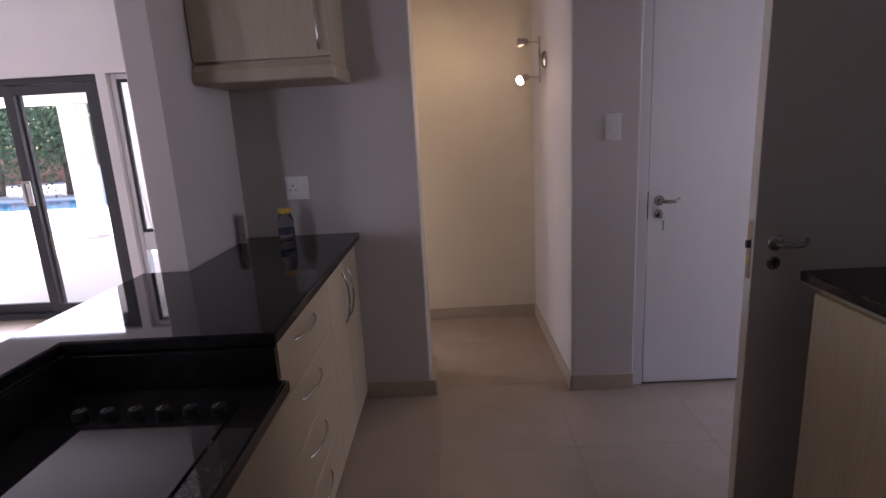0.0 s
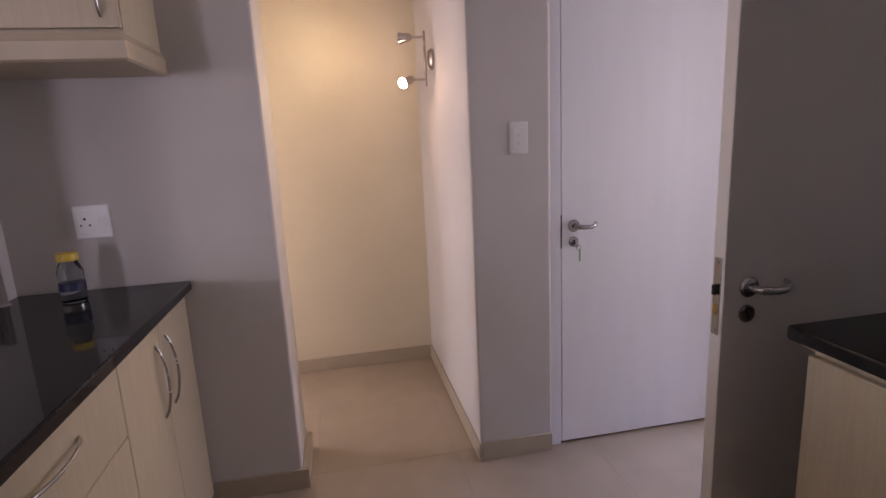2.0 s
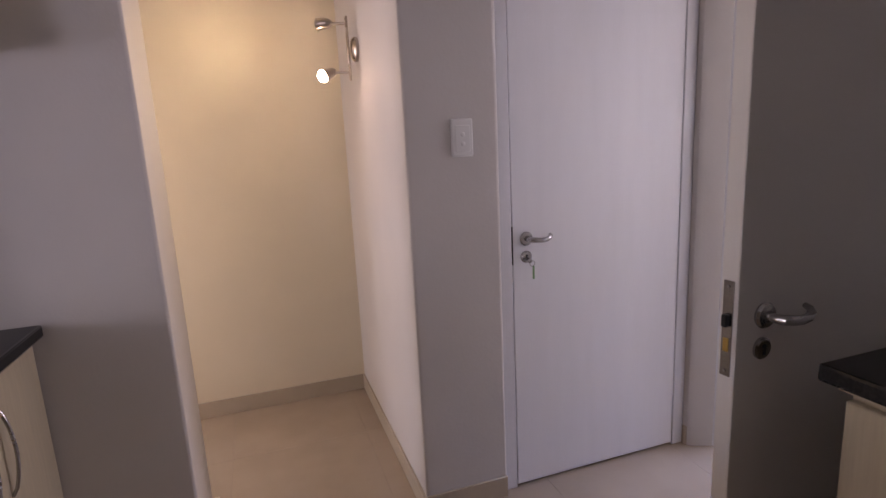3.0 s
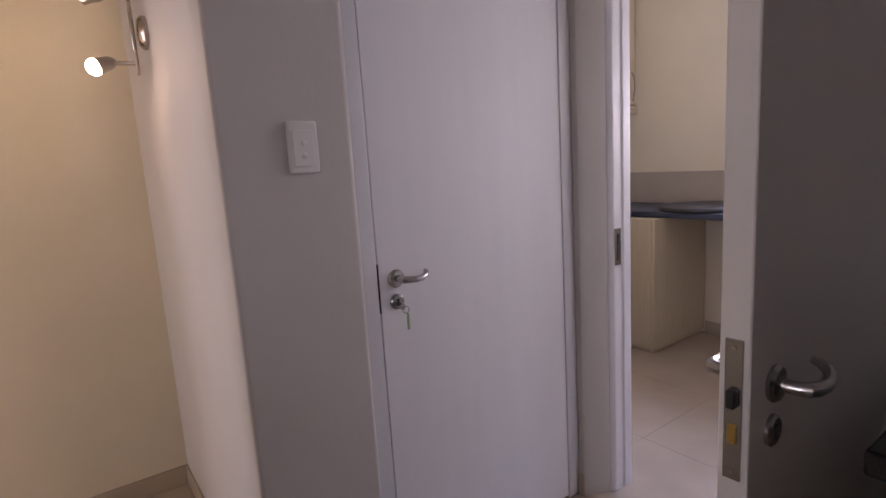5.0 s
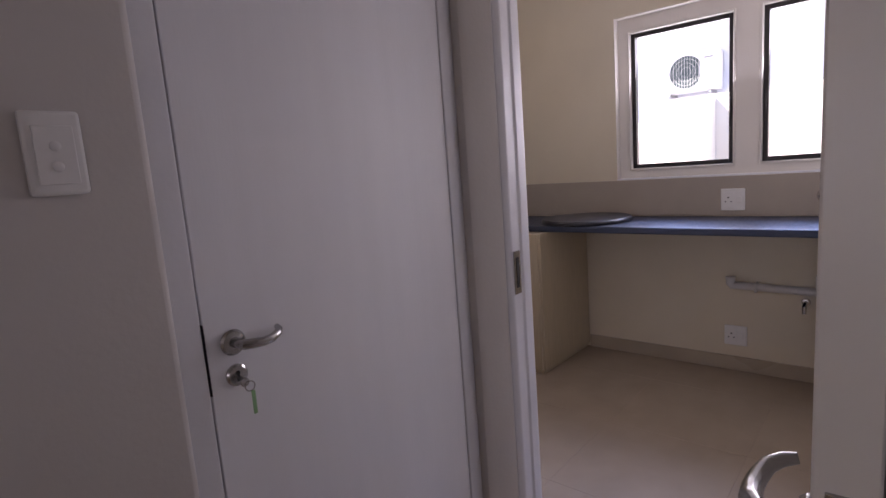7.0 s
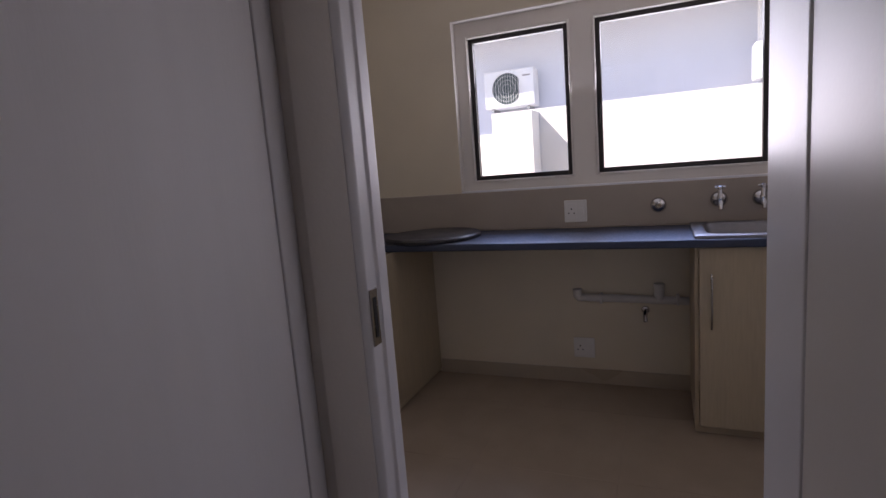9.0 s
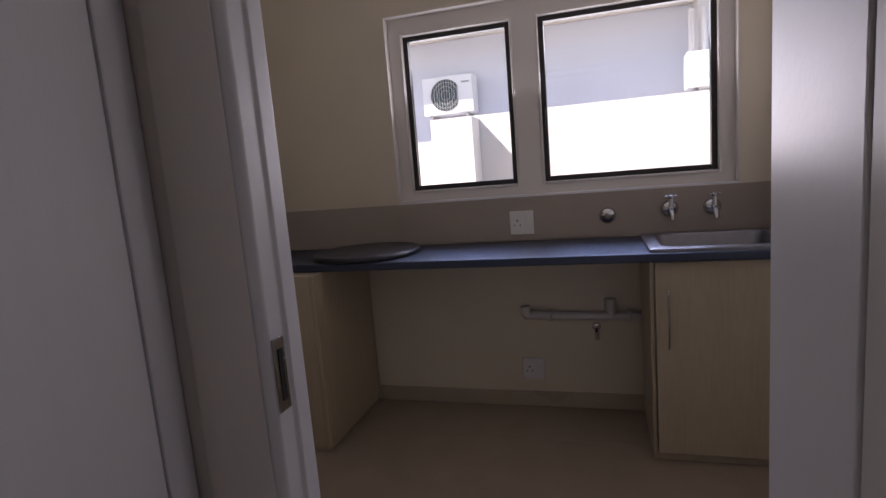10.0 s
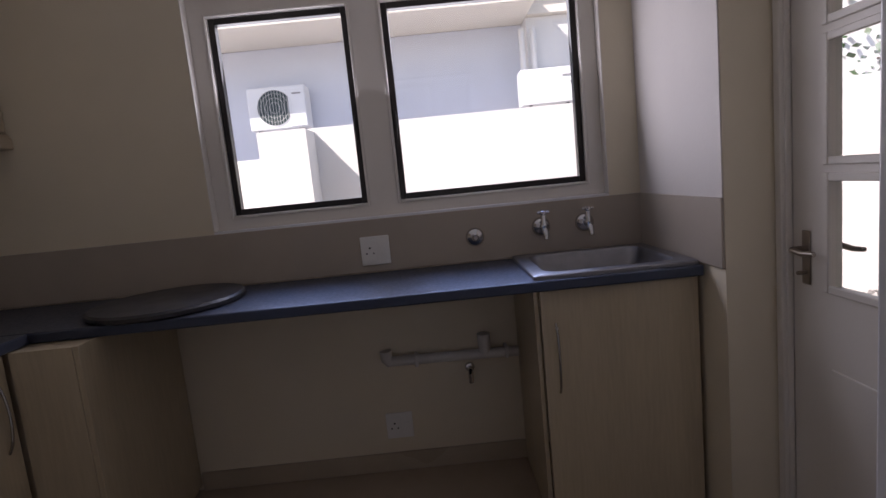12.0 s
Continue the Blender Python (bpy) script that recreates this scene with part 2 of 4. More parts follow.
def wall(name, axis, at, thick, u0, u1, z0, z1, mat, label, holes=(), kind="structure", rounded=()):
    """A wall with openings through it. axis: the direction it runs in; at: one face; thick: to the other; holes: (u0, u1, z0, z1)."""
    us = sorted({u0, u1, *[h[0] for h in holes], *[h[1] for h in holes]})
    zs = sorted({z0, z1, *[h[2] for h in holes], *[h[3] for h in holes]})
    us, zs = [u for u in us if u0 <= u <= u1], [z for z in zs if z0 <= z <= z1]
    nu, nz = len(us) - 1, len(zs) - 1

    def solid(i, j):
        if not (0 <= i < nu and 0 <= j < nz):
            return False
        u, z = (us[i] + us[i + 1]) / 2, (zs[j] + zs[j + 1]) / 2
        return not any(h[0] < u < h[1] and h[2] < z < h[3] for h in holes)

    b = bmesh.new()
    put = (lambda u, w, z: b.verts.new((u, w, z))) if axis == "x" else (lambda u, w, z: b.verts.new((w, u, z)))
    w0, w1 = at, at + thick
    for i in range(nu):
        for j in range(nz):
            if not solid(i, j):
                continue
            a, c, d, e = us[i], us[i + 1], zs[j], zs[j + 1]
            for w in (w0, w1):
                b.faces.new([put(a, w, d), put(c, w, d), put(c, w, e), put(a, w, e)])
            if not solid(i - 1, j):
                b.faces.new([put(a, w0, d), put(a, w1, d), put(a, w1, e), put(a, w0, e)])
            if not solid(i + 1, j):
                b.faces.new([put(c, w0, d), put(c, w1, d), put(c, w1, e), put(c, w0, e)])
            if not solid(i, j - 1):
                b.faces.new([put(a, w0, d), put(c, w0, d), put(c, w1, d), put(a, w1, d)])
            if not solid(i, j + 1):
                b.faces.new([put(a, w0, e), put(c, w0, e), put(c, w1, e), put(a, w1, e)])
    bmesh.ops.remove_doubles(b, verts=b.verts, dist=1e-5)
    bmesh.ops.recalc_face_normals(b, faces=b.faces[:])
    k = 0 if axis == "x" else 1
    soft = [e for e in b.edges if abs(e.verts[0].co.z - e.verts[1].co.z) > 0.01 and any(abs(e.verts[0].co[k] - u) < 1e-4 for u in rounded)
            and abs(e.verts[0].co[1 - k] - at) < 1e-4]
    if soft:
        bmesh.ops.bevel(b, geom=soft, offset=0.009, segments=3, affect="EDGES", profile=0.5)
    return whole(name, b, mat, label, "wall", kind=kind, smooth=bool(soft))


# ---- shell of the house ----
H = 2.6
PIER_T = 0.29
PIER_Y, BACK_Y, CLOSET_Y, DOOR_Y = 2.635, 3.791, 2.615, 2.663
NIB_X, LAU_X, WIN_X = -1.035, 1.78, 3.886
floor = whole("floor", box(-7.2, -6.7, -0.12, 4.1, 4.40, -0.001), GROUT, "beige porcelain tiled floor of the house", "floor", kind="structure")
whole("ceiling", box(-7.2, -6.7, H, 4.1, 4.40, H + 0.12), CEIL, "flat white plastered ceiling", "ceiling", kind="structure")
wall("wall_pier", "x", PIER_Y, PIER_T, -1.15, -0.157, 0, H, WALL, "grey-beige plastered kitchen end wall", rounded=(-0.157,))
wall("wall_nib", "y", -1.15, 0.115, 2.0, PIER_Y, 0, H, WALL, "short plastered wall stub between kitchen and living room", rounded=(2.0,))
wall("wall_passage_back", "x", BACK_Y, 0.14, -1.15, 0.73, 0, H, CREAM, "cream plastered wall at the passage end")
# unseen wall, its opening is made up to hold the fill lamp
wall("wall_passage_west", "y", -1.15, 0.14, PIER_Y + PIER_T, BACK_Y, 0, H, CREAM, "cream plastered unseen passage side wall with an added opening for fill light", [(3.02, 3.70, -0.01, 2.03)])
wall("wall_passage_east", "y", 0.59, 0.11, CLOSET_Y + 0.14, BACK_Y, 0, H, WALL, "pale plastered passage wall with a spot lamp")
wall("wall_closet", "x", CLOSET_Y, 0.14, 0.59, LAU_X, 0, H, WALL, "grey-beige plastered wall round the closet door",
     [(0.914, 1.7795, -0.01, 2.07)], rounded=(0.59, 0.914))
wall("wall_closet_back", "x", 3.4, 0.1, 0.70, LAU_X, 0, H, WALL, "plain closet back wall")
wall("wall_laundry_west", "y", LAU_X, 0.29, -6.5, 4.25, 0, H, WALL, "plastered wall with the laundry doorway",
     [(1.70, 2.612, -0.01, 2.07)])
wall("wall_laundry_north", "x", 4.13, 0.12, LAU_X + 0.29, WIN_X, 0, H, LAUNDRY, "cream plastered laundry wall behind the cabinets")
wall("wall_window", "y", WIN_X, 0.2, 0.9, 4.25, 0, H, LAUNDRY, "cream plastered laundry wall with a wide window",
     [(1.361, 3.044, 1.142, 2.12)])
wall("wall_laundry_south", "x", 0.866, 0.2, LAU_X + 0.29, WIN_X, 0, H, LAUNDRY, "cream plastered laundry wall with a glazed back door",
     [(2.36, 3.235, -0.01, 2.09)])
whole("wall_laundry_nib", box(3.24, 1.066, 0, WIN_X, 1.224, H), LAUNDRY, "cream plastered return wall beside the sink", "wall", kind="structure", smooth=False)
# added sheet: window light on this face is put in as a greyer colour
whole("wall_return_light_tone", box(3.243, 1.2243, 0.93, WIN_X - 0.001, 1.228, H - 0.001), WALL, "thin sheet giving the return wall its window-lit tone", "wall", kind="structure", smooth=False)
wall("wall_living_north", "x", 4.20, 0.2, -7.2, -1.0, 0, H, LIVING, "pale living room wall with a sliding door and window",
     [(-4.913, -2.643, -0.01, 1.932), (-2.567, -1.975, -0.01, 1.932)])
wall("wall_living_east", "y", -1.15, 0.14, BACK_Y, 4.20, 0, H, WALL, "plain living room side wall")
wall("wall_living_west", "y", -7.2, 0.2, -6.7, 4.40, 0, H, WALL, "plain living room wall with a wide window opening", [(0.35, 2.05, 0.8, 2.2), (-5.85, -4.55, -0.01, 2.15)])
# unseen closing wall, its dark tone is there for the bounce
wall("wall_south", "x", -6.7, 0.2, -7.0, 1.85, 0, H, BOUNCE_DIM, "unseen living room wall with a door opening, toned dark to cut bounced light", [(-4.65, -3.55, 0.0, 2.2)])
# unseen wall added to block living room light from the open door
wall("wall_light_block", "y", -1.15, 0.11, -6.5, 0.20, 0, H, BOUNCE_DIM, "unseen plain wall added to keep living room light off the laundry door")


# ---- floor tiles and skirtings ----
def slab(cells_x, cells_y, inside, z0, z1):
    """A flat slab over the plan cells for which inside(x, y) holds."""
    b = bmesh.new()
    nx, ny = len(cells_x) - 1, len(cells_y) - 1

    def full(i, j):
        return 0 <= i < nx and 0 <= j < ny and inside((cells_x[i] + cells_x[i + 1]) / 2, (cells_y[j] + cells_y[j + 1]) / 2)

    for i in range(nx):
        for j in range(ny):
            if not full(i, j):
                continue
            a, c, d, e = cells_x[i], cells_x[i + 1], cells_y[j], cells_y[j + 1]
            for z in (z0, z1):
                b.faces.new([b.verts.new(p) for p in ((a, d, z), (c, d, z), (c, e, z), (a, e, z))])
            for ok, p, q in ((full(i - 1, j), (a, d), (a, e)), (full(i + 1, j), (c, d), (c, e)),
                             (full(i, j - 1), (a, d), (c, d)), (full(i, j + 1), (a, e), (c, e))):
                if not ok:
                    b.faces.new([b.verts.new((*p, z0)), b.verts.new((*q, z0)), b.verts.new((*q, z1)), b.verts.new((*p, z1))])
    bmesh.ops.remove_doubles(b, verts=b.verts, dist=1e-5)
    bmesh.ops.recalc_face_normals(b, faces=b.faces[:])
    return b


def soften(b, width=0.004, angle=60, seg=2):
    """Rounds the sharp edges of b."""
    b.normal_update()
    sharp = [e for e in b.edges if len(e.link_faces) == 2 and e.calc_face_angle(0) > radians(angle)]
    bmesh.ops.bevel(b, geom=sharp, offset=width, segments=seg, affect="EDGES", profile=0.5)
    return b


def skirting(name, x0, y0, x1, y1, h=0.085):
    return whole(name, box(x0, y0, 0, x1, y1, h, 0.002), SKIRT, "beige porcelain skirting tile along the wall", "skirting", kind="structure")


skirting("baseboard", -0.498, PIER_Y - 0.010, -0.131, PIER_Y)
skirting("baseboard", -0.157, PIER_Y + 0.002, -0.131, PIER_Y + PIER_T)
skirting("baseboard", -1.0, BACK_Y - 0.010, 0.58, BACK_Y)
skirting("baseboard", 0.580, CLOSET_Y - 0.010, 0.590, BACK_Y)
skirting("baseboard", 0.592, CLOSET_Y - 0.010, 0.913, CLOSET_Y)
skirting("baseboard", LAU_X - 0.010, 2.6135, LAU_X, 2.6365)
skirting("baseboard", WIN_X - 0.010, 1.80, WIN_X, 3.26)


# ---- door furniture ----
def lever_handle(parent, x, y, z, side, reach, rise=0.0):
    """A curved lever on a round rose; side: -1 or 1 along y, reach: -1 or 1 along x."""
    rose = part("handle_rose", soften(turned([(0.026, 0), (0.026, 0.006), (0.022, 0.011), (0.012, 0.013)], (x, y, z), "y" if side > 0 else "-y")), STEEL, parent,
                "satin metal round rose")
    s = side
    pts = [(x, y + s * 0.010, z), (x, y + s * 0.028, z), (x + reach * 0.004, y + s * 0.041, z), (x + reach * 0.018, y + s * 0.047, z - 0.001),
           (x + reach * 0.040, y + s * 0.049, z - 0.003), (x + reach * 0.060, y + s * 0.047, z - 0.002), (x + reach * 0.077, y + s * 0.041, z + 0.003),
           (x + reach * 0.087, y + s * 0.030, z + 0.007), (x + reach * 0.090, y + s * 0.018, z + 0.010)]
    part("lever", tube(pts, [0.009, 0.009, 0.010, 0.010, 0.009, 0.0088, 0.008, 0.007, 0.0055], sides=14), STEEL, rose, "curved satin metal lever")
    return rose


def escutcheon(parent, x, y, z, side):
    e = part("keyhole_rose", turned([(0.022, 0), (0.022, 0.005), (0.018, 0.008)], (x, y, z), "y" if side > 0 else "-y"), STEEL, parent, "satin metal keyhole rose")
    k = turned([(0.0045, 0), (0.0045, 0.001)], (x, y + side * 0.0083, z + 0.005), "y" if side > 0 else "-y", sides=12)
    k = box(x - 0.0025, y + side * 0.0083, z - 0.012, x + 0.0025, y + side * 0.0093, z + 0.003, bm=k)
    part("keyhole", k, BLACK, e, "dark keyhole")
    return e


def door_frame(parent, u0, u1, w0, w1, h, mat):
    """Plain door frame along x: two jambs and a head."""
    f = 0.030
    for a0, a1 in ((u0, u0 + f), (u1 - f, u1)):
        part("door_jamb", box(a0, w0, 0, a1, w1, h, 0.003), mat, parent, "white enamelled steel jamb")
        a2, a3 = (a1 - 0.001, a1 + 0.006) if a0 == u0 else (a0 - 0.006, a0 + 0.001)
        part("jamb_lip", box(a2, w1 - 0.030, 0, a3, w1 - 0.012, h - f, 0.002), mat, parent)
    part("door_head", box(u0, w0 + 0.001, h - f + 0.001, u1, w1 - 0.001, h, 0.003), mat, parent, "white enamelled steel frame head")


# closet door, shut
door_1 = thing("door_1", (1.365, DOOR_Y, 0), "white painted flush closet door, shut, with a key in its lock", "door", kind="structure")
for x0, x1 in ((0.9155, 0.9705), (1.7225, 1.7785)):
    part("door_jamb", box(x0, DOOR_Y - 0.024, 0, x1, CLOSET_Y + 0.12, 2.036, 0.004, seg=2), WHITE, door_1, "white enamelled steel jamb")
part("door_head", box(0.9155, DOOR_Y - 0.023, 2.037, 1.7785, CLOSET_Y + 0.119, 2.068, 0.003), WHITE, door_1, "white enamelled steel frame head")
leaf_1 = part("door_leaf", box(0.9735, DOOR_Y - 0.022, 0.012, 1.7195, DOOR_Y + 0.018, 2.03, 0.002), SATIN, door_1, "white gloss painted flush leaf")
lever_handle(door_1, 1.026, DOOR_Y - 0.022, 0.992, -1, 1)
escutcheon(door_1, 1.026, DOOR_Y - 0.022, 0.925, -1)
# black strip put in for the shade of the gap at the lock
part("lock_gap_shade", box(0.9709, DOOR_Y - 0.0255, 0.90, 0.9731, DOOR_Y - 0.005, 1.04), BLACK, door_1, "black strip for the shade in the lock gap")
key = thing("key", (1.026, DOOR_Y - 0.03, 0.92), "steel key with a green tag hanging in the closet lock", "key")
ky = DOOR_Y - 0.031
part("key_shaft", tube([(1.026, ky, 0.922), (1.026, ky - 0.018, 0.920)], 0.003), STEEL, key)
part("key_bow", turned([(0.008, 0), (0.009, 0.001), (0.008, 0.002)], (1.028, ky - 0.020, 0.914), "y"), STEEL, key)
ring_pts = [(1.036 + 0.010 * math.cos(a), ky - 0.021, 0.904 + 0.010 * math.sin(a)) for a in (2 * math.pi * i / 16 for i in range(17))]
part("key_ring", tube(ring_pts, 0.0012, sides=6, caps=False), STEEL, key)
part("key_tag", box(1.036, ky - 0.024, 0.846, 1.044, ky - 0.021, 0.894, 0.001), material("green_plastic", (0.22, 0.42, 0.20), 0.4), key, "small green plastic tag")

# laundry door, wide open
door_2 = thing("door_2", (1.758, 1.7130, 0), "white painted laundry door standing wide open into the kitchen", "door", kind="structure")
door_2.rotation_euler = (0, 0, radians(2.5))
OFFSET[door_2] = Vector((0, 0, 0))
LEAF = 0.812
part("door_leaf", box(-LEAF, -0.019, 0.010, 0, 0.019, 2.03, 0.002), ROLLED, door_2, "white gloss roller-painted leaf")
for sd in (-1, 1):
    lever_handle(door_2, -LEAF + 0.068, sd * 0.019, 0.992, sd, 1)
    escutcheon(door_2, -LEAF + 0.068, sd * 0.019, 0.925, sd)
lock = part("lock_plate", box(-LEAF - 0.003, -0.011, 0.875, -LEAF + 0.002, 0.011, 1.065, 0.0006), STEEL, door_2, "worn steel lock plate")
# block is black to imitate the shade of the latch hole
part("latch_hole_shade", box(-LEAF - 0.013, -0.006, 0.975, -LEAF, 0.006, 1.000, 0.002), BLACK, lock, "latch block blackened for the shade in its hole")
part("dead_bolt", box(-LEAF - 0.005, -0.006, 0.925, -LEAF, 0.006, 0.952, 0.001), material("brass", (0.65, 0.45, 0.15), 0.3, 1.0), lock, "brass dead bolt")
for zz in (0.886, 1.054):
    part("screw", turned([(0.0032, 0), (0.003, 0.0015)], (-LEAF - 0.003, 0, zz), "-x", sides=10), CHROME, lock)
for zz in (0.25, 1.0, 1.78):
    part("hinge", tube([(0.012, -0.022, zz - 0.05), (0.012, -0.022, zz + 0.05)], 0.006), STEEL, door_2, "steel butt hinge")
frame_2 = thing("door_frame", (LAU_X, 2.15, 0), "white enamelled steel frame of the laundry doorway", "door frame", kind="structure")


def prism(outline, z0, z1, bevel=0.004):
    """An upright body over a plan outline, its upright edges rounded."""
    b = bmesh.new()
    low, high = ([b.verts.new((x, y, z)) for x, y in outline] for z in (z0, z1))
    b.faces.new(low[::-1])
    b.faces.new(high)
    for i in range(len(outline)):
        k = (i + 1) % len(outline)
        b.faces.new((low[i], low[k], high[k], high[i]))
    bmesh.ops.recalc_face_normals(b, faces=b.faces[:])
    bmesh.ops.bevel(b, geom=[e for e in b.edges if abs(e.verts[0].co.z - e.verts[1].co.z) > 0.1], offset=bevel, segments=2, affect="EDGES", profile=0.5)
    return b


whole("wall_jamb_splay", prism([(LAU_X - 0.006, 2.6115), (1.792, 2.600), (1.870, 2.562), (1.870, 2.6115)], 0, 2.036), WALL, "splayed plaster beside the laundry door frame", "wall", kind="structure")
# pressed profile: outer edge, rebate for the leaf, then the stop
part("door_jamb", prism([(1.8705, 2.611), (1.8705, 2.563), (1.890, 2.551), (1.936, 2.551), (1.940, 2.546), (1.985, 2.546), (1.987, 2.611)], 0, 2.036), WHITE, frame_2, "white enamelled steel frame")
part("door_jamb", box(LAU_X - 0.018, 1.701, 0, LAU_X + 0.289, 1.735, 2.036, 0.004, seg=2), WHITE, frame_2, "white enamelled steel frame")
part("door_head", box(LAU_X - 0.006, 1.701, 2.037, LAU_X + 0.207, 2.611, 2.068, 0.004, seg=2), WHITE, frame_2, "white enamelled steel frame")
part("strike_plate", box(1.893, 2.5470, 0.895, 1.927, 2.5507, 1.03, 0.001), STEEL, frame_2, "steel strike plate")
part("strike_slot", box(1.904, 2.5453, 0.915, 1.917, 2.5469, 1.01), BLACK, frame_2, "dark strike slot")


# ---- electrical fittings ----
def wall_socket(x, y, z, size, facing, label):
    """A square three-pin socket; facing: '-y' or '-x'."""
    t = thing("wall_socket", (x, y, z), label, "socket")
    def place(b):
        if facing == "-x":
            bmesh.ops.transform(b, matrix=Matrix.Rotation(radians(-90), 4, "Z"), verts=b.verts)
        bmesh.ops.translate(b, verts=b.verts, vec=(x, y, z))
        return b
    h = size / 2
    plate = part("plate", place(box(-h, -0.010, -h, h, 0, h, 0.004, seg=2)), PLASTIC, t, "white moulded plate")
    part("inset", place(box(-h * 0.82, -0.0125, -h * 0.72, h * 0.10, -0.0102, h * 0.72, 0.001)), PLASTIC, t)
    for dx, dz, r in ((-0.36, 0.20, 0.0045), (-0.60, -0.18, 0.0036), (-0.12, -0.18, 0.0036)):
        part("pin_hole", place(turned([(r, 0), (r, 0.0006)], (dx * h, -0.0126, dz * h), "-y", sides=12)), BLACK, plate)
    part("rocker", place(box(h * 0.38, -0.0140, -h * 0.28, h * 0.72, -0.0102, h * 0.28, 0.0015)), PLASTIC, t, "white rocker switch")
    return t


def light_switch(x, y, z):
    t = thing("light_switch", (x, y, z), "white two-lever light switch on the plastered pillar", "switch")
    part("plate", soften(box(x - 0.039, y - 0.009, z - 0.062, x + 0.039, y, z + 0.062, 0.006, seg=2), 0.001), PLASTIC, t, "white moulded plate")
    part("inset", box(x - 0.026, y - 0.0115, z - 0.046, x + 0.026, y - 0.0092, z + 0.040, 0.001), PLASTIC, t)
    for dz in (0.010, -0.020):
        r = part("rocker", turned([(0.0075, 0), (0.0075, 0.0015), (0.006, 0.0025)], (x, y - 0.0116, z + dz), "-y", sides=20), PLASTIC, t, "small round white rocker")
    return t


wall_socket(-0.757, PIER_Y, 1.148, 0.115, "-y", "white square wall socket above the black counter")
wall_socket(WIN_X - 0.010, 2.374, 1.004, 0.122, "-x", "white square wall socket above the laundry worktop")
wall_socket(WIN_X, 2.357, 0.212, 0.118, "-x", "white square wall socket low on the laundry wall")
light_switch(0.784, CLOSET_Y, 1.360)

# twin spot lamp on the passage wall
BULB = glowing("lit_bulb", (1.0, 0.80, 0.52), 25)
NICKEL = material("satin_nickel", (0.52, 0.46, 0.40), 0.28, 1.0, grain=0.1, scale=30)
spot = thing("spot_lamp", (0.59, 3.29, 1.75), "twin-head satin nickel wall spot lamp with one lit bulb", "lamp")
part("wall_plate", turned([(0.050, 0), (0.050, 0.012), (0.040, 0.022), (0.012, 0.026)], (0.59, 3.29, 1.752), "-x"), NICKEL, spot, "round nickel wall plate")
part("bar", box(0.548, 3.282, 1.625, 0.558, 3.298, 1.885, 0.003), NICKEL, spot, "upright nickel bar")
for zz, aim in ((1.855, (-0.86, 0.50, 0.0)), (1.660, (-0.72, -0.30, -0.30))):
    part("arm", tube([(0.552, 3.29, zz), (0.500, 3.31, zz + 0.002), (0.490, 3.32, zz + 0.004)], 0.006), NICKEL, spot)
    ax = Vector(aim).normalized()
    c = Vector((0.487, 3.323, zz + 0.006))
    head = part("lamp_head", tube([c - ax * 0.012, c, c + ax * 0.012, c + ax * 0.030, c + ax * 0.052], [0.010, 0.018, 0.021, 0.022, 0.028], sides=20), NICKEL, spot, "cupped nickel lamp head")
    reach = 0.020 if aim[1] < 0 else 0.002
    part("bulb", tube([c + ax * 0.0525, c + ax * (0.0525 + reach * 0.4), c + ax * (0.0525 + reach * 0.8), c + ax * (0.0525 + reach)], [0.025, 0.024, 0.018, 0.008], sides=20), BULB, head, "glowing halogen bulb")
    beam = bpy.data.lights.new("spot_beam", "SPOT")
    beam.color, beam.shadow_soft_size, beam.spot_size, beam.spot_blend = (1.0, 0.84, 0.50), 0.025, radians(80 if aim[1] > 0 else 160), 1.0
    beam.energy = 1.25 if aim[1] > 0 else 1.7
    new("spot_beam", beam).matrix_world = look(c + ax * 0.080, c + ax)


# ---- cabinets ----
def bow_handle(parent, a, b, out, r=0.0045):
    return part("handle", tube(arc_bow(a, b, out), r, sides=10), STEEL, parent, "brushed steel bow handle")


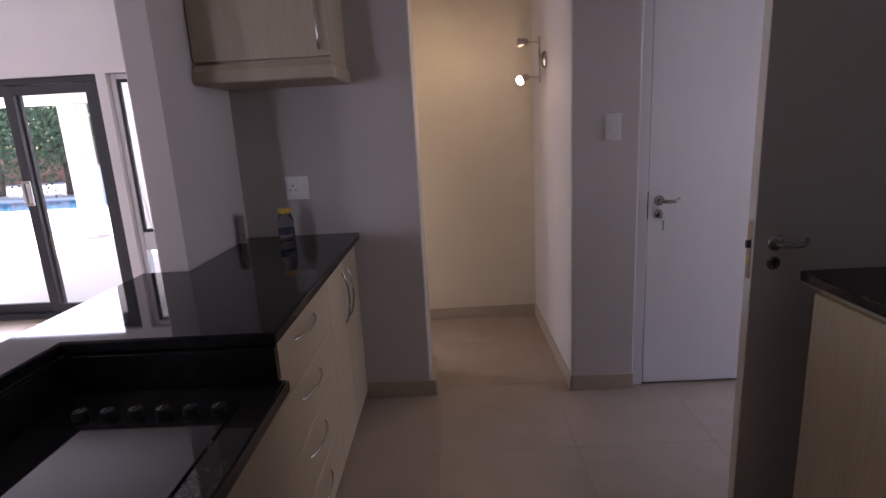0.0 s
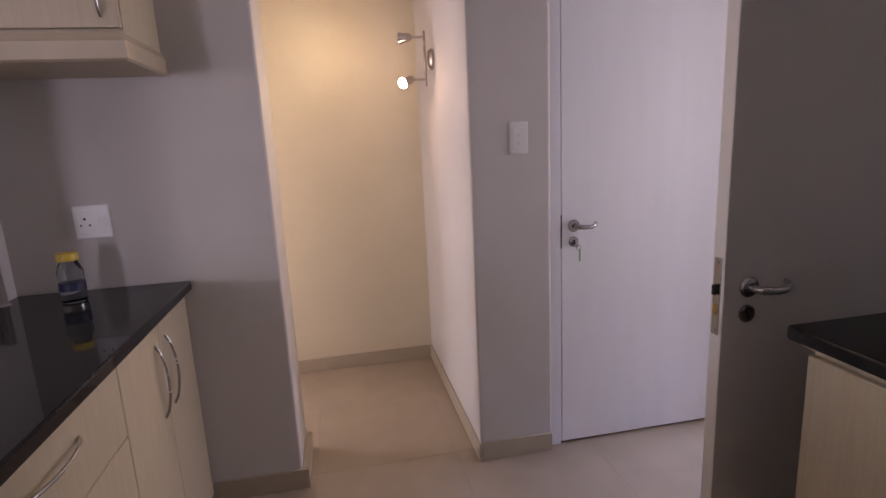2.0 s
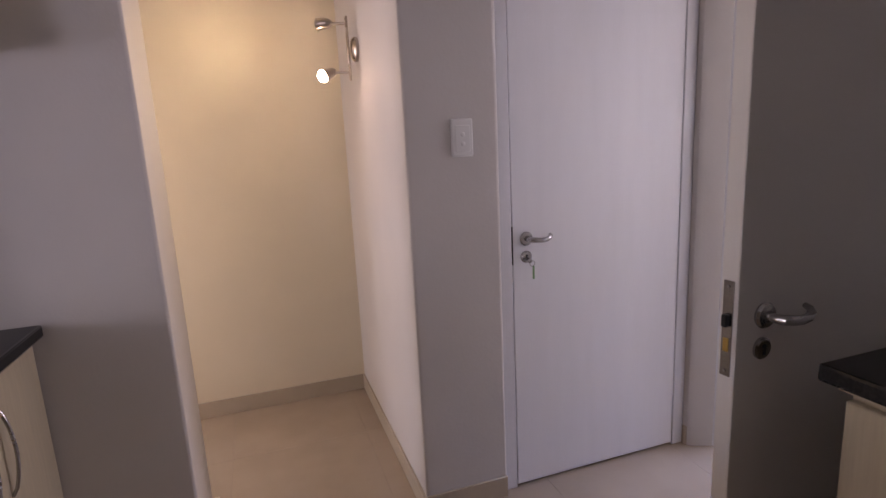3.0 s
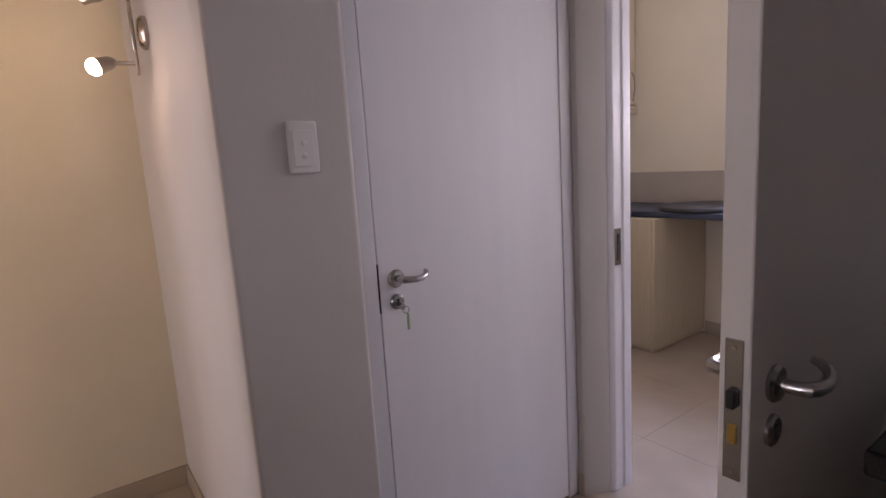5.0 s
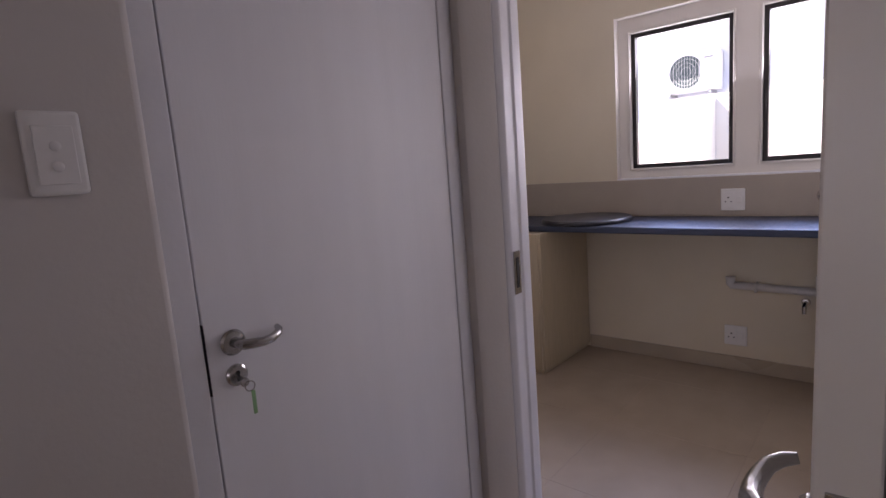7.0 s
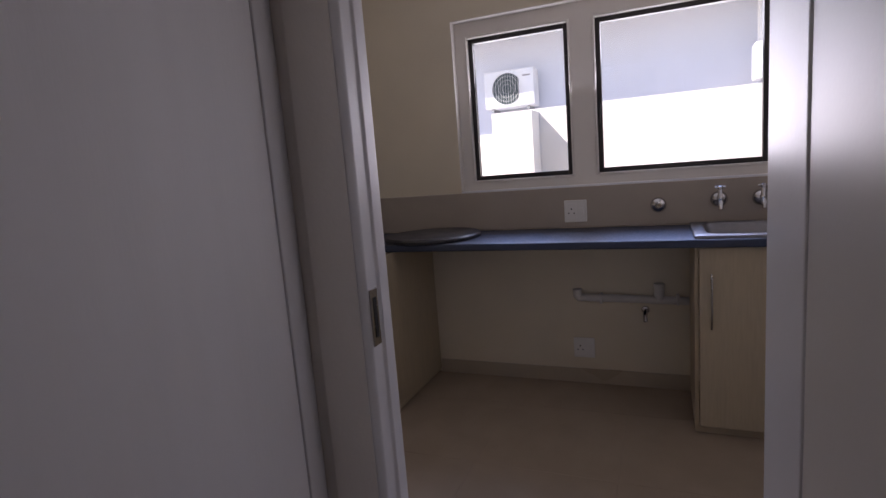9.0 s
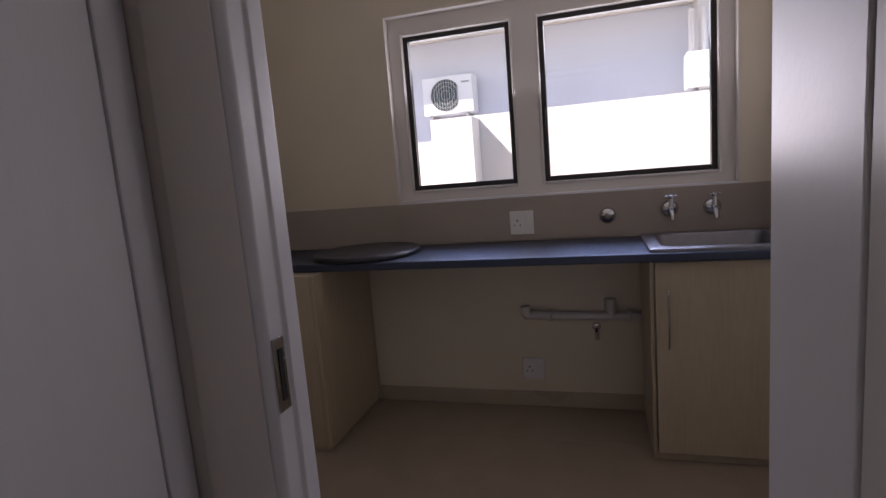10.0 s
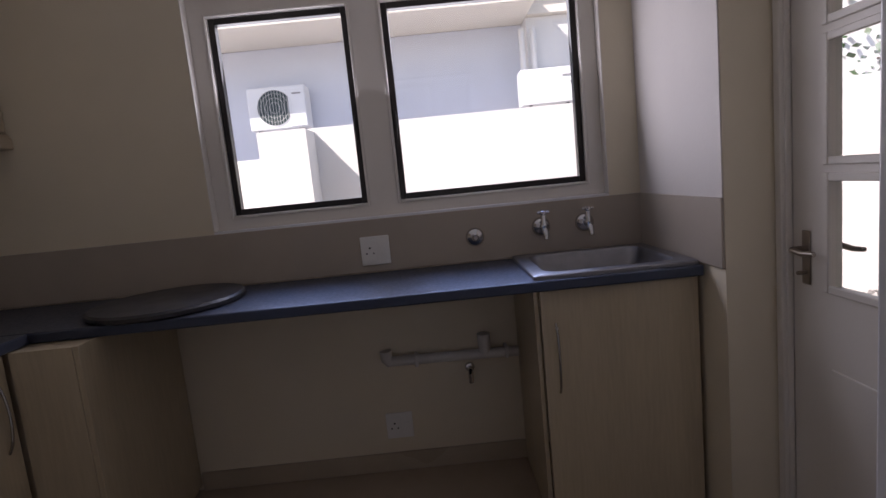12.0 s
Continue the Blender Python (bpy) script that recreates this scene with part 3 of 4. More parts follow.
def base_unit(name, axis, front, back, u0, u1, top, label, fronts, group="", plinth=0.04, hollow=False, drop=0.0):
    """A cabinet whose fronts face along axis ('+x', '-x', '-y'). fronts: (u0, u1, z0, z1, handle) with handle 'h', 'v0', 'v1' or ''."""
    s = 1 if axis == "+x" else -1
    t = thing(name, ((front + back) / 2, (u0 + u1) / 2, 0) if "x" in axis else ((u0 + u1) / 2, (front + back) / 2, 0), label, "cabinet", group)
    th = 0.018
    def bx(a0, a1, w0, w1, z0, z1, bev=0.001):
        return box(w0, a0, z0, w1, a1, z1, bev) if "x" in axis else box(a0, w0, z0, a1, w1, z1, bev)
    face = front - s * (th + 0.002)
    if hollow:      # open box under a sunken bowl
        for a0, a1 in ((u0, u0 + 0.016), (u1 - 0.016, u1)):
            part("side_panel", bx(a0, a1, face, back, plinth, top), MAPLE, t, "pale maple side panel")
        part("bottom_panel", bx(u0 + 0.0165, u1 - 0.0165, face, back, plinth, plinth + 0.016), MAPLE, t)
        part("front_rail", bx(u0 + 0.0165, u1 - 0.0165, face, face - s * 0.016, top - 0.08, top), MAPLE, t)
    else:
        part("body", bx(u0, u1, face, back, plinth, top), MAPLE, t, "pale maple laminate carcass")
    part("plinth", bx(u0 + 0.001, u1 - 0.001, front - s * 0.03, back, 0.0, plinth - 0.001), EDGE, t)
    for a0, a1, z0, z1, handle in fronts:
        d = part("drawer_front" if handle == "h" else "door", bx(a0 + 0.0015, a1 - 0.0015, front - s * th, front, z0 + 0.0015, z1 - 0.0015, 0.0025), MAPLE, t)
        pt = (lambda u, z, o: (front + s * o, u, z)) if "x" in axis else (lambda u, z, o: (u, front + s * o, z))
        out = (s * 0.026, 0, 0) if "x" in axis else (0, s * 0.026, 0)
        if handle == "h":
            m = (a0 + a1) / 2
            bow_handle(d, pt(m - 0.115, z1 - 0.075, 0), pt(m + 0.115, z1 - 0.075, 0), out)
        elif handle in ("v0", "v1"):
            u = a0 + 0.05 if handle == "v0" else a1 - 0.05
            bow_handle(d, pt(u, z1 - 0.30 - drop * 1.25, 0), pt(u, z1 - 0.065 - drop, 0), out)
    return t


KF = -0.500
zs = [0.042, 0.25, 0.457, 0.664, 0.868]
base_unit("drawer_unit", "+x", KF, -1.03, 1.300, 1.985, 0.870, "pale maple drawer unit with four drawers and bow handles",
          [(1.300, 1.985, zs[i], zs[i + 1], "h") for i in range(4)])
base_unit("base_cupboard", "+x", KF, -1.03, 1.987, PIER_Y - 0.006, 0.870, "pale maple two-door cupboard under the black worktop",
          [(1.987, 2.309, 0.042, 0.868, "v1"), (2.309, 2.627, 0.042, 0.868, "v0")])
base_unit("hob_cupboard", "+x", KF + 0.012, -1.03, 0.60, 1.296, 0.738, "pale maple cupboard below the sunken hob counter",
          [(0.60, 1.296, 0.042, 0.735, "")])
base_unit("hob_cupboard", "+x", KF + 0.012, -1.03, -0.10, 0.598, 0.738, "pale maple cupboard below the lower black counter",
          [(-0.10, 0.598, 0.042, 0.735, "")])

# black granite tops
bar_wall = whole("wall_bar", box(-1.14, 0.203, 0, -1.036, 1.998, 0.872), WALL, "low plastered wall carrying the raised counter", "wall", kind="structure")
xs, ys = [-1.215, -1.032, -0.471], [0.203, 1.287, 1.997, PIER_Y - 0.002]
top_1 = slab(xs, ys, lambda x, y: not (x > -1.032 and y < 1.287) and not (x < -1.032 and y > 1.997), 0.8745, 0.910)
counter = thing("granite_counter", (-0.8, 1.9, 0.874), "polished black granite raised counter beside the hob", "worktop")
part("slab", soften(top_1, 0.006), GRANITE, counter, "polished black granite slab")
part("upstand", box(-1.030, 1.272, 0.776, -0.473, 1.298, 0.874, 0.001), GRANITE, counter, "black granite riser")
part("upstand", box(-1.0345, 0.203, 0.776, -1.016, 1.271, 0.874, 0.001), GRANITE, counter, "black granite riser")
hob_top = thing("hob_counter", (-0.74, 0.2, 0.740), "polished black granite sunken counter round the hob", "worktop")
part("slab", soften(box(-1.030, -0.85, 0.745, -0.459, 1.296, 0.775), 0.004), GRANITE, hob_top, "polished black granite slab")
part("edge_nosing", soften(box(-0.4588, -0.85, 0.741, -0.452, 1.296, 0.773), 0.003), GRANITE, hob_top, "rounded granite edge")
hob = thing("hob", (-0.75, 0.82, 0.775), "black glass built-in hob with a row of knobs", "hob")
HOBGLASS = material("hob_glass", (0.012, 0.012, 0.014), 0.03, spec=0.35)
part("glass_top", soften(box(-0.985, 0.52, 0.775, -0.535, 1.090, 0.781), 0.002), HOBGLASS, hob, "black reflective glass top")
part("control_strip", soften(box(-0.985, 1.092, 0.775, -0.535, 1.165, 0.780), 0.0006), HOBGLASS, hob, "black control strip")
for i in range(6):
    kx = -0.896 + 0.066 * i
    k = part("knob", turned([(0.019, 0), (0.018, 0.012), (0.015, 0.020), (0.012, 0.021)], (kx, 1.127, 0.780), "z", sides=20), BLACK, hob, "black round knob")
    part("pointer", box(kx - 0.002, 1.115, 0.801, kx + 0.002, 1.139, 0.806, 0.001), CHROME, k, "bright pointer")

# wall cupboard beside the nib
def cornice(x0, x1, yf, yb, z0, z1, left=True):
    """A moulded light pelmet under a wall cupboard that faces -y."""
    steps = [(0.0, 0.0), (0.006, 0.18), (0.012, 0.30), (0.012, 0.92), (0.004, 1.0)]
    b = bmesh.new()
    rings = []
    for o, f in steps:
        z = z1 + (z0 - z1) * f
        rings.append([b.verts.new(p) for p in ((x0, yb, z), (x0, yf - o, z), (x1 + o, yf - o, z), (x1 + o, yb, z))])
    for r0, r1 in zip(rings, rings[1:]):
        for k in range(4):
            b.faces.new((r0[k], r0[(k + 1) % 4], r1[(k + 1) % 4], r1[k]))
    b.faces.new(rings[0])
    b.faces.new(rings[-1][::-1])
    bmesh.ops.recalc_face_normals(b, faces=b.faces[:])
    return b


def wall_cupboard(x0, x1, yf, yb, z0, z1, doors, label, pelmet=0.075):
    t = thing("wall_cupboard", ((x0 + x1) / 2, (yf + yb) / 2, z0), label, "cupboard")
    part("body", box(x0, yf + 0.020, z0, x1, yb, z1, 0.001), MAPLE, t, "pale maple laminate carcass")
    part("pelmet", cornice(x0, x1, yf - 0.004, yb, z0 - pelmet, z0 - 0.001), EDGE, t, "moulded maple pelmet")
    w = (x1 - x0) / doors
    for i in range(doors):
        a0, a1 = x0 + i * w, x0 + (i + 1) * w
        d = part("door", box(a0 + 0.002, yf, z0 + 0.012, a1 - 0.002, yf + 0.018, z1 - 0.002, 0.0025), MAPLE, t)
        bow_handle(d, (a1 - 0.045, yf, z0 + 0.04), (a1 - 0.045, yf, z0 + 0.24), (0, -0.026, 0))
    return t


wall_cupboard(NIB_X + 0.003, -0.462, 2.290, PIER_Y - 0.001, 1.698, 2.42, 1, "pale maple wall cupboard with a moulded pelmet above the counter")

# jar and the short stub on the counter
jar = thing("jar", (-0.787, 2.478, 0.910), "small clear glass jar with a yellow lid and blue label", "jar")
JARGLASS = glass("jar_glass", (0.62, 0.68, 0.72))
part("glass_body", turned([(0.030, 0.0), (0.036, 0.004), (0.038, 0.03), (0.036, 0.075), (0.038, 0.10), (0.030, 0.122), (0.026, 0.130), (0.026, 0.138)], (-0.787, 2.478, 0.911)), JARGLASS, jar, "clear waisted glass body")
part("label_band", turned([(0.0386, 0.040), (0.0380, 0.056), (0.0377, 0.066)], (-0.787, 2.478, 0.911)), material("blue_paper", (0.02, 0.03, 0.08), 0.5, grain=0.4, scale=60), jar, "dark blue paper label")
part("lid", turned([(0.030, 0.136), (0.031, 0.140), (0.031, 0.156), (0.028, 0.160)], (-0.787, 2.478, 0.911)), material("yellow_lid", (0.58, 0.40, 0.04), 0.35), jar, "bright yellow screw lid")
stub = thing("pipe_cover", (-1.010, 2.505, 0.910), "short white painted pipe stub in the counter corner", "pipe")
part("tube", tube([(-1.008, 2.505, 0.914), (-1.008, 2.505, 1.040)], 0.014, sides=18), WALL, stub, "painted pipe")
part("collar", turned([(0.020, 0), (0.020, 0.004), (0.015, 0.006)], (-1.008, 2.505, 0.910)), WALL, stub, "small base collar")

# counter run on the other side of the kitchen
for i, (y0, y1) in enumerate(((0.93, 1.532), (0.33, 0.928), (-0.27, 0.328), (-0.87, -0.272))):
    base_unit("base_cupboard", "-x", 1.066, 1.775, y0, y1, 0.882, "plain pale maple base cupboard under the black worktop",
              [(y0, y1, 0.042, 0.866, "")], "base cupboards under the side counter")
side_top = thing("granite_counter", (1.42, 0.3, 0.888), "black granite side counter on maple cupboards", "worktop")
part("slab", soften(box(1.040, -0.90, 0.892, 1.777, 1.567, 0.926), 0.006), GRANITE, side_top, "polished black granite slab")
part("edge_strip", box(1.058, -0.88, 0.8825, 1.775, 1.540, 0.8915, 0.001), EDGE, side_top, "pale maple packing strip")


# ---- laundry ----
BAND = material("upstand_paint", (0.40, 0.345, 0.285), 0.45, grain=0.1, scale=5, bump=0.05)
whole("trim_window_wall", box(WIN_X - 0.010, 1.226, 0.913, WIN_X - 0.001, 4.12, 1.136, 0.002), BAND, "taupe splashback band along the window wall", "splashback", kind="structure")
whole("trim_return_wall", box(3.2405, 1.225, 0.913, WIN_X - 0.011, 1.234, 1.136, 0.002), BAND, "taupe splashback band on the return wall", "splashback", kind="structure")
TF = 3.348
xs = [2.075, TF, 3.415, 3.825, WIN_X - 0.012]
ys = [1.236, 1.265, 1.785, 3.472, 4.128]
laundry_top = thing("laundry_worktop", (3.6, 2.6, 0.873), "mottled charcoal laminate worktop with rounded edges", "worktop")
part("main_run", soften(slab(xs, ys, lambda x, y: x > TF and not (3.415 < x < 3.825 and 1.265 < y < 1.785), 0.873, 0.910), 0.006), WORKTOP, laundry_top)
part("return_run", soften(box(2.075, 3.472, 0.873, TF - 0.0008, 4.128, 0.910), 0.006), WORKTOP, laundry_top)

base_unit("sink_cupboard", "-x", 3.385, WIN_X - 0.002, 1.240, 1.802, 0.872, "pale maple cupboard with one door under the sink",
          [(1.240, 1.785, 0.042, 0.868, "v1")], hollow=True, drop=0.052)
corner = thing("corner_cupboard", (3.56, 3.36, 0), "pale maple boxed corner unit under the laundry worktop", "cabinet")
part("side_panel", box(3.262, 3.262, 0.03, WIN_X - 0.012, 3.280, 0.872, 0.001), MAPLE, corner, "flat maple side panel")
part("front_panel", box(3.258, 3.281, 0.03, 3.276, 3.478, 0.872, 0.001), MAPLE, corner, "narrow maple filler panel")
part("body", box(3.277, 3.281, 0.0, WIN_X - 0.012, 4.12, 0.870), EDGE, corner)
for i, (x0, x1) in enumerate(((2.66, 3.254), (2.09, 2.656))):
    base_unit("base_cupboard", "-y", 3.490, 4.12, x0, x1, 0.872, "pale maple base cupboard with an upright bow handle",
              [(x0, x1, 0.042, 0.868, "v1")], "base cupboards in the laundry")
wall_cupboard(2.70, WIN_X - 0.004, 3.815, 4.128, 1.625, 2.42, 2, "pale maple wall cupboard with pelmet in the laundry corner", 0.06)

board = thing("round_board", (3.585, 3.125, 0.910), "round dark stone board lying on the worktop", "board")
part("disc", turned([(0.262, 0.0), (0.270, 0.006), (0.270, 0.018), (0.262, 0.026)], (3.590, 3.125, 0.911), sides=64),
     material("dark_stone", (0.040, 0.040, 0.045), 0.35, grain=0.5, scale=40, bump=0.1), board, "dark stone disc with rounded rim")


def ring(b, x0, y0, x1, y1, r, z, n=6):
    pts = []
    for cx, cy, a in ((x1 - r, y1 - r, 0), (x0 + r, y1 - r, 90), (x0 + r, y0 + r, 180), (x1 - r, y0 + r, 270)):
        pts += [b.verts.new((cx + r * math.cos(radians(a + 90 * i / n)), cy + r * math.sin(radians(a + 90 * i / n)), z)) for i in range(n + 1)]
    return pts


SINKSTEEL = material("dull_sink_steel", (0.27, 0.27, 0.29), 0.36, 0.9, grain=0.15, scale=30, bump=0.02)
sink = thing("sink", (3.62, 1.52, 0.910), "dull grey inset sink with a rounded bowl", "sink")
b = bmesh.new()
prof = [(3.365, 1.243, 3.848, 1.802, 0.010, 0.9105), (3.365, 1.243, 3.848, 1.802, 0.012, 0.922), (3.370, 1.248, 3.843, 1.797, 0.014, 0.926),
        (3.412, 1.290, 3.800, 1.752, 0.060, 0.925), (3.420, 1.298, 3.792, 1.744, 0.060, 0.916), (3.440, 1.318, 3.772, 1.724, 0.060, 0.80),
        (3.470, 1.350, 3.742, 1.692, 0.060, 0.775)]
rings = [ring(b, *p) for p in prof]
for r0, r1 in zip(rings, rings[1:]):
    for k in range(len(r0)):
        b.faces.new((r0[k], r0[(k + 1) % len(r0)], r1[(k + 1) % len(r1)], r1[k]))
b.faces.new(rings[-1])
bmesh.ops.recalc_face_normals(b, faces=b.faces[:])
part("bowl", b, SINKSTEEL, sink, "dull steel bowl and rim")
part("drain", turned([(0.030, 0), (0.028, 0.003), (0.012, 0.001)], (3.606, 1.52, 0.776)), CHROME, sink, "chrome drain")


def bib_tap(y):
    z = 1.035
    x = WIN_X - 0.011
    t = thing("wall_tap", (x, y, z), "chrome bib tap on a round wall flange above the sink", "tap", "sink taps")
    part("flange", turned([(0.040, 0), (0.038, 0.008), (0.026, 0.021), (0.012, 0.026)], (x, y, z), "-x"), CHROME, t, "domed chrome flange")
    part("spout", tube([(x - 0.02, y, z), (x - 0.055, y, z), (x - 0.075, y, z - 0.004), (x - 0.092, y, z - 0.018), (x - 0.100, y, z - 0.045)], [0.011, 0.012, 0.013, 0.012, 0.010], sides=16), CHROME, t, "curved chrome spout")
    part("bonnet", turned([(0.014, 0), (0.015, 0.012), (0.011, 0.020), (0.011, 0.050), (0.008, 0.056)], (x - 0.060, y, z)), CHROME, t, "chrome bonnet")
    hd = part("tap_head", turned([(0.013, 0.054), (0.014, 0.060), (0.013, 0.068), (0.006, 0.071)], (x - 0.060, y, z), sides=20), CHROME, t, "chrome tap head")
    hb = tube([(x - 0.060, y - 0.024, z + 0.063), (x - 0.060, y + 0.024, z + 0.063)], 0.005)
    part("cross_bar", tube([(x - 0.084, y, z + 0.063), (x - 0.036, y, z + 0.063)], 0.005, hb), CHROME, hd)
    return t


bib_tap(1.664)
bib_tap(1.478)
vlv = thing("stop_valve", (WIN_X - 0.011, 1.948, 1.018), "round chrome stop valve on the splashback", "valve")
part("flange", turned([(0.040, 0), (0.039, 0.006), (0.030, 0.018), (0.016, 0.024)], (WIN_X - 0.011, 1.948, 1.018), "-x"), CHROME, vlv, "domed chrome flange")
part("stem", turned([(0.012, 0.020), (0.013, 0.040), (0.009, 0.046)], (WIN_X - 0.011, 1.948, 1.018), "-x", sides=16), CHROME, vlv, "chrome stem")

PVC = material("white_pvc", (0.62, 0.60, 0.57), 0.4, grain=0.08, scale=12)
waste = thing("waste_pipe", (3.85, 2.1, 0.52), "white plastic washing machine waste pipe on the wall", "pipe")
px = WIN_X - 0.034
part("run", tube([(px, 2.375, 0.518), (px, 2.10, 0.514), (px, 1.806, 0.508)], 0.022, sides=18), PVC, waste, "white plastic pipe run")
part("elbow", tube([(px, 2.360, 0.510), (px, 2.378, 0.530), (px, 2.380, 0.565)], [0.023, 0.025, 0.026], sides=18), PVC, waste)
part("standpipe", tube([(px, 1.952, 0.510), (px, 1.952, 0.600)], [0.025, 0.028], sides=18), PVC, waste, "short upright pipe stub")
for yy in (2.25, 1.86):
    part("pipe_clip", box(px - 0.026, yy - 0.008, 0.488, WIN_X, yy + 0.008, 0.540, 0.004), PVC, waste)
cock = thing("washer_tap", (WIN_X, 2.022, 0.44), "small chrome washing machine tap under the worktop", "tap")
part("flange", turned([(0.022, 0), (0.018, 0.010), (0.010, 0.014)], (WIN_X, 2.022, 0.445), "-x", sides=20), CHROME, cock)
part("outlet", tube([(WIN_X - 0.010, 2.022, 0.445), (WIN_X - 0.050, 2.022, 0.445), (WIN_X - 0.058, 2.022, 0.435), (WIN_X - 0.058, 2.022, 0.395)], [0.010, 0.011, 0.012, 0.011], sides=14), CHROME, cock)


# ---- laundry window ----
win = thing("window_1", (3.95, 2.2, 1.142), "white framed window with two dark bronze sashes", "window", kind="structure")
FX0, FX1 = 3.936, 4.010
s1, s2 = (2.390, 2.966), (1.437, 2.249)
zb, zt = 1.204, 2.022
def frame_slab(y0, y1, z0, z1, hy0, hy1, hz0, hz1, x0, x1, bm=None):
    bm = box(x0, y0, z0, x1, hy0, z1, 0.0, bm)
    bm = box(x0, hy1, z0, x1, y1, z1, 0.0, bm)
    bm = box(x0, hy0, z0, x1, hy1, hz0, 0.0, bm)
    return box(x0, hy0, hz1, x1, hy1, z1, 0.0, bm)
fr = wall("window_frame", "y", FX0, FX1 - FX0, 1.361, 3.044, 1.142, 2.12, FRAMEW, "white painted frame", [(*s1, zb, zt), (*s2, zb, zt)])
fr.parent = win
fr.data.transform(Matrix.Translation(-Vector((3.95, 2.2, 1.142))))
for k in ("category", "kind"):
    del fr[k]
for (y0, y1), hinge in ((s1, -1), (s2, 1)):
    sash = part("sash", soften(frame_slab(y0 + 0.001, y1 - 0.001, zb + 0.001, zt - 0.001, y0 + 0.026, y1 - 0.026, zb + 0.026, zt - 0.026, 3.955, 3.995), 0.002, seg=1), BRONZE, win, "dark bronze aluminium sash")
    for by0, by1, bz0, bz1 in ((y0 - 0.012, y0, zb - 0.012, zt + 0.012), (y1, y1 + 0.012, zb - 0.012, zt + 0.012), (y0, y1, zb - 0.012, zb), (y0, y1, zt, zt + 0.012)):
        part("bead", box(3.926, by0, bz0, 3.9355, by1, bz1, 0.003), FRAMEW, win)
    pane = part("pane", box(3.973, y0 + 0.024, zb + 0.024, 3.977, y1 - 0.024, zt - 0.024), GLASS, sash, "clear glass pane")
    pane.visible_shadow = False
    hy = y0 + 0.013 if hinge < 0 else y1 - 0.013
    hz = 1.53
    st = tube([(3.952, hy, hz + 0.05), (3.944, hy, hz + 0.02), (3.938, hy, hz - 0.03), (3.940, hy, hz - 0.065)], [0.006, 0.008, 0.007, 0.005], sides=10)
    part("latch", st, BRONZE, sash, "dark window latch")
for q in ((1.362, 1.366, 1.147, 2.119), (3.039, 3.043, 1.147, 2.119), (1.3665, 3.0385, 2.115, 2.119)):
    part("reveal_lining", box(WIN_X - 0.003, q[0], q[2], FX0 - 0.001, q[1], q[3], 0.001), FRAMEW, win, "white painted reveal")
whole("window_sill", box(WIN_X - 0.004, 1.362, 1.134, FX0 - 0.001, 3.043, 1.146, 0.003), WHITE, "white painted inner window sill", "sill", kind="structure")


# ---- back door ----
door_3 = thing("door_3", (2.80, 1.026, 0), "white timber back door with glazed upper panes, shut", "door", kind="structure")
door_frame(door_3, 2.362, 3.233, 0.956, 1.072, 2.086, FRAMEW)
DX0, DX1, DY0, DY1 = 2.402, 3.199, 0.998, 1.038
rows_z = [(0.870, 1.180), (1.225, 1.545), (1.590, 1.910)]
cols_x = [(2.545, 2.782), (2.822, 3.058)]
holes = [(a, c, d, e) for a, c in cols_x for d, e in rows_z] 
us = wall("tmp_leaf", "x", DY0, DY1 - DY0, DX0, DX1, 0.012, 2.048, FRAMEW, "leaf", holes)
us.name, us.parent = "door_leaf", door_3
us.data.transform(Matrix.Translation(-Vector((2.80, 1.026, 0))))
for k in ("category", "kind"):
    del us[k]
us["label"] = "white painted timber leaf"
for a, c, d, e in holes:
    p = part("pane", box(a - 0.001, 1.016, d - 0.001, c + 0.001, 1.020, e + 0.001), GLASS, door_3, "clear glass pane")
    p.visible_shadow = False
    m = None
    for q in ((a - 0.012, a + 0.010, d - 0.012, e + 0.012), (c - 0.010, c + 0.012, d - 0.012, e + 0.012), (a + 0.010, c - 0.010, d - 0.012, d + 0.010), (a + 0.010, c - 0.010, e - 0.010, e + 0.012)):
        m = box(q[0], DY1 - 0.004, q[2], q[1], DY1 + 0.009, q[3], 0.003, m)
    part("glazing_bead", m, FRAMEW, door_3)
part("lower_panel", soften(box(2.56, DY1 - 0.002, 0.17, 3.04, DY1 + 0.006, 0.64), 0.003), FRAMEW, door_3, "raised white lower panel")
AGED = material("aged_nickel", (0.34, 0.29, 0.24), 0.38, 0.9, grain=0.25, scale=25)
bp = part("backplate", box(3.122, DY1, 0.866, 3.158, DY1 + 0.005, 1.026, 0.003), AGED, door_3, "aged nickel backplate")
for sd, y in ((1, DY1), (-1, DY0)):
    part("lever", tube([(3.140, y, 0.974), (3.140, y + sd * 0.040, 0.974), (3.131, y + sd * 0.052, 0.974), (3.087, y + sd * 0.054, 0.969), (3.044, y + sd * 0.050, 0.973)], [0.008, 0.008, 0.009, 0.008, 0.007], sides=12), AGED, bp, "aged nickel lever")
part("key_stub", tube([(3.140, DY1 + 0.004, 0.902), (3.140, DY1 + 0.030, 0.902)], 0.006), AGED, bp)


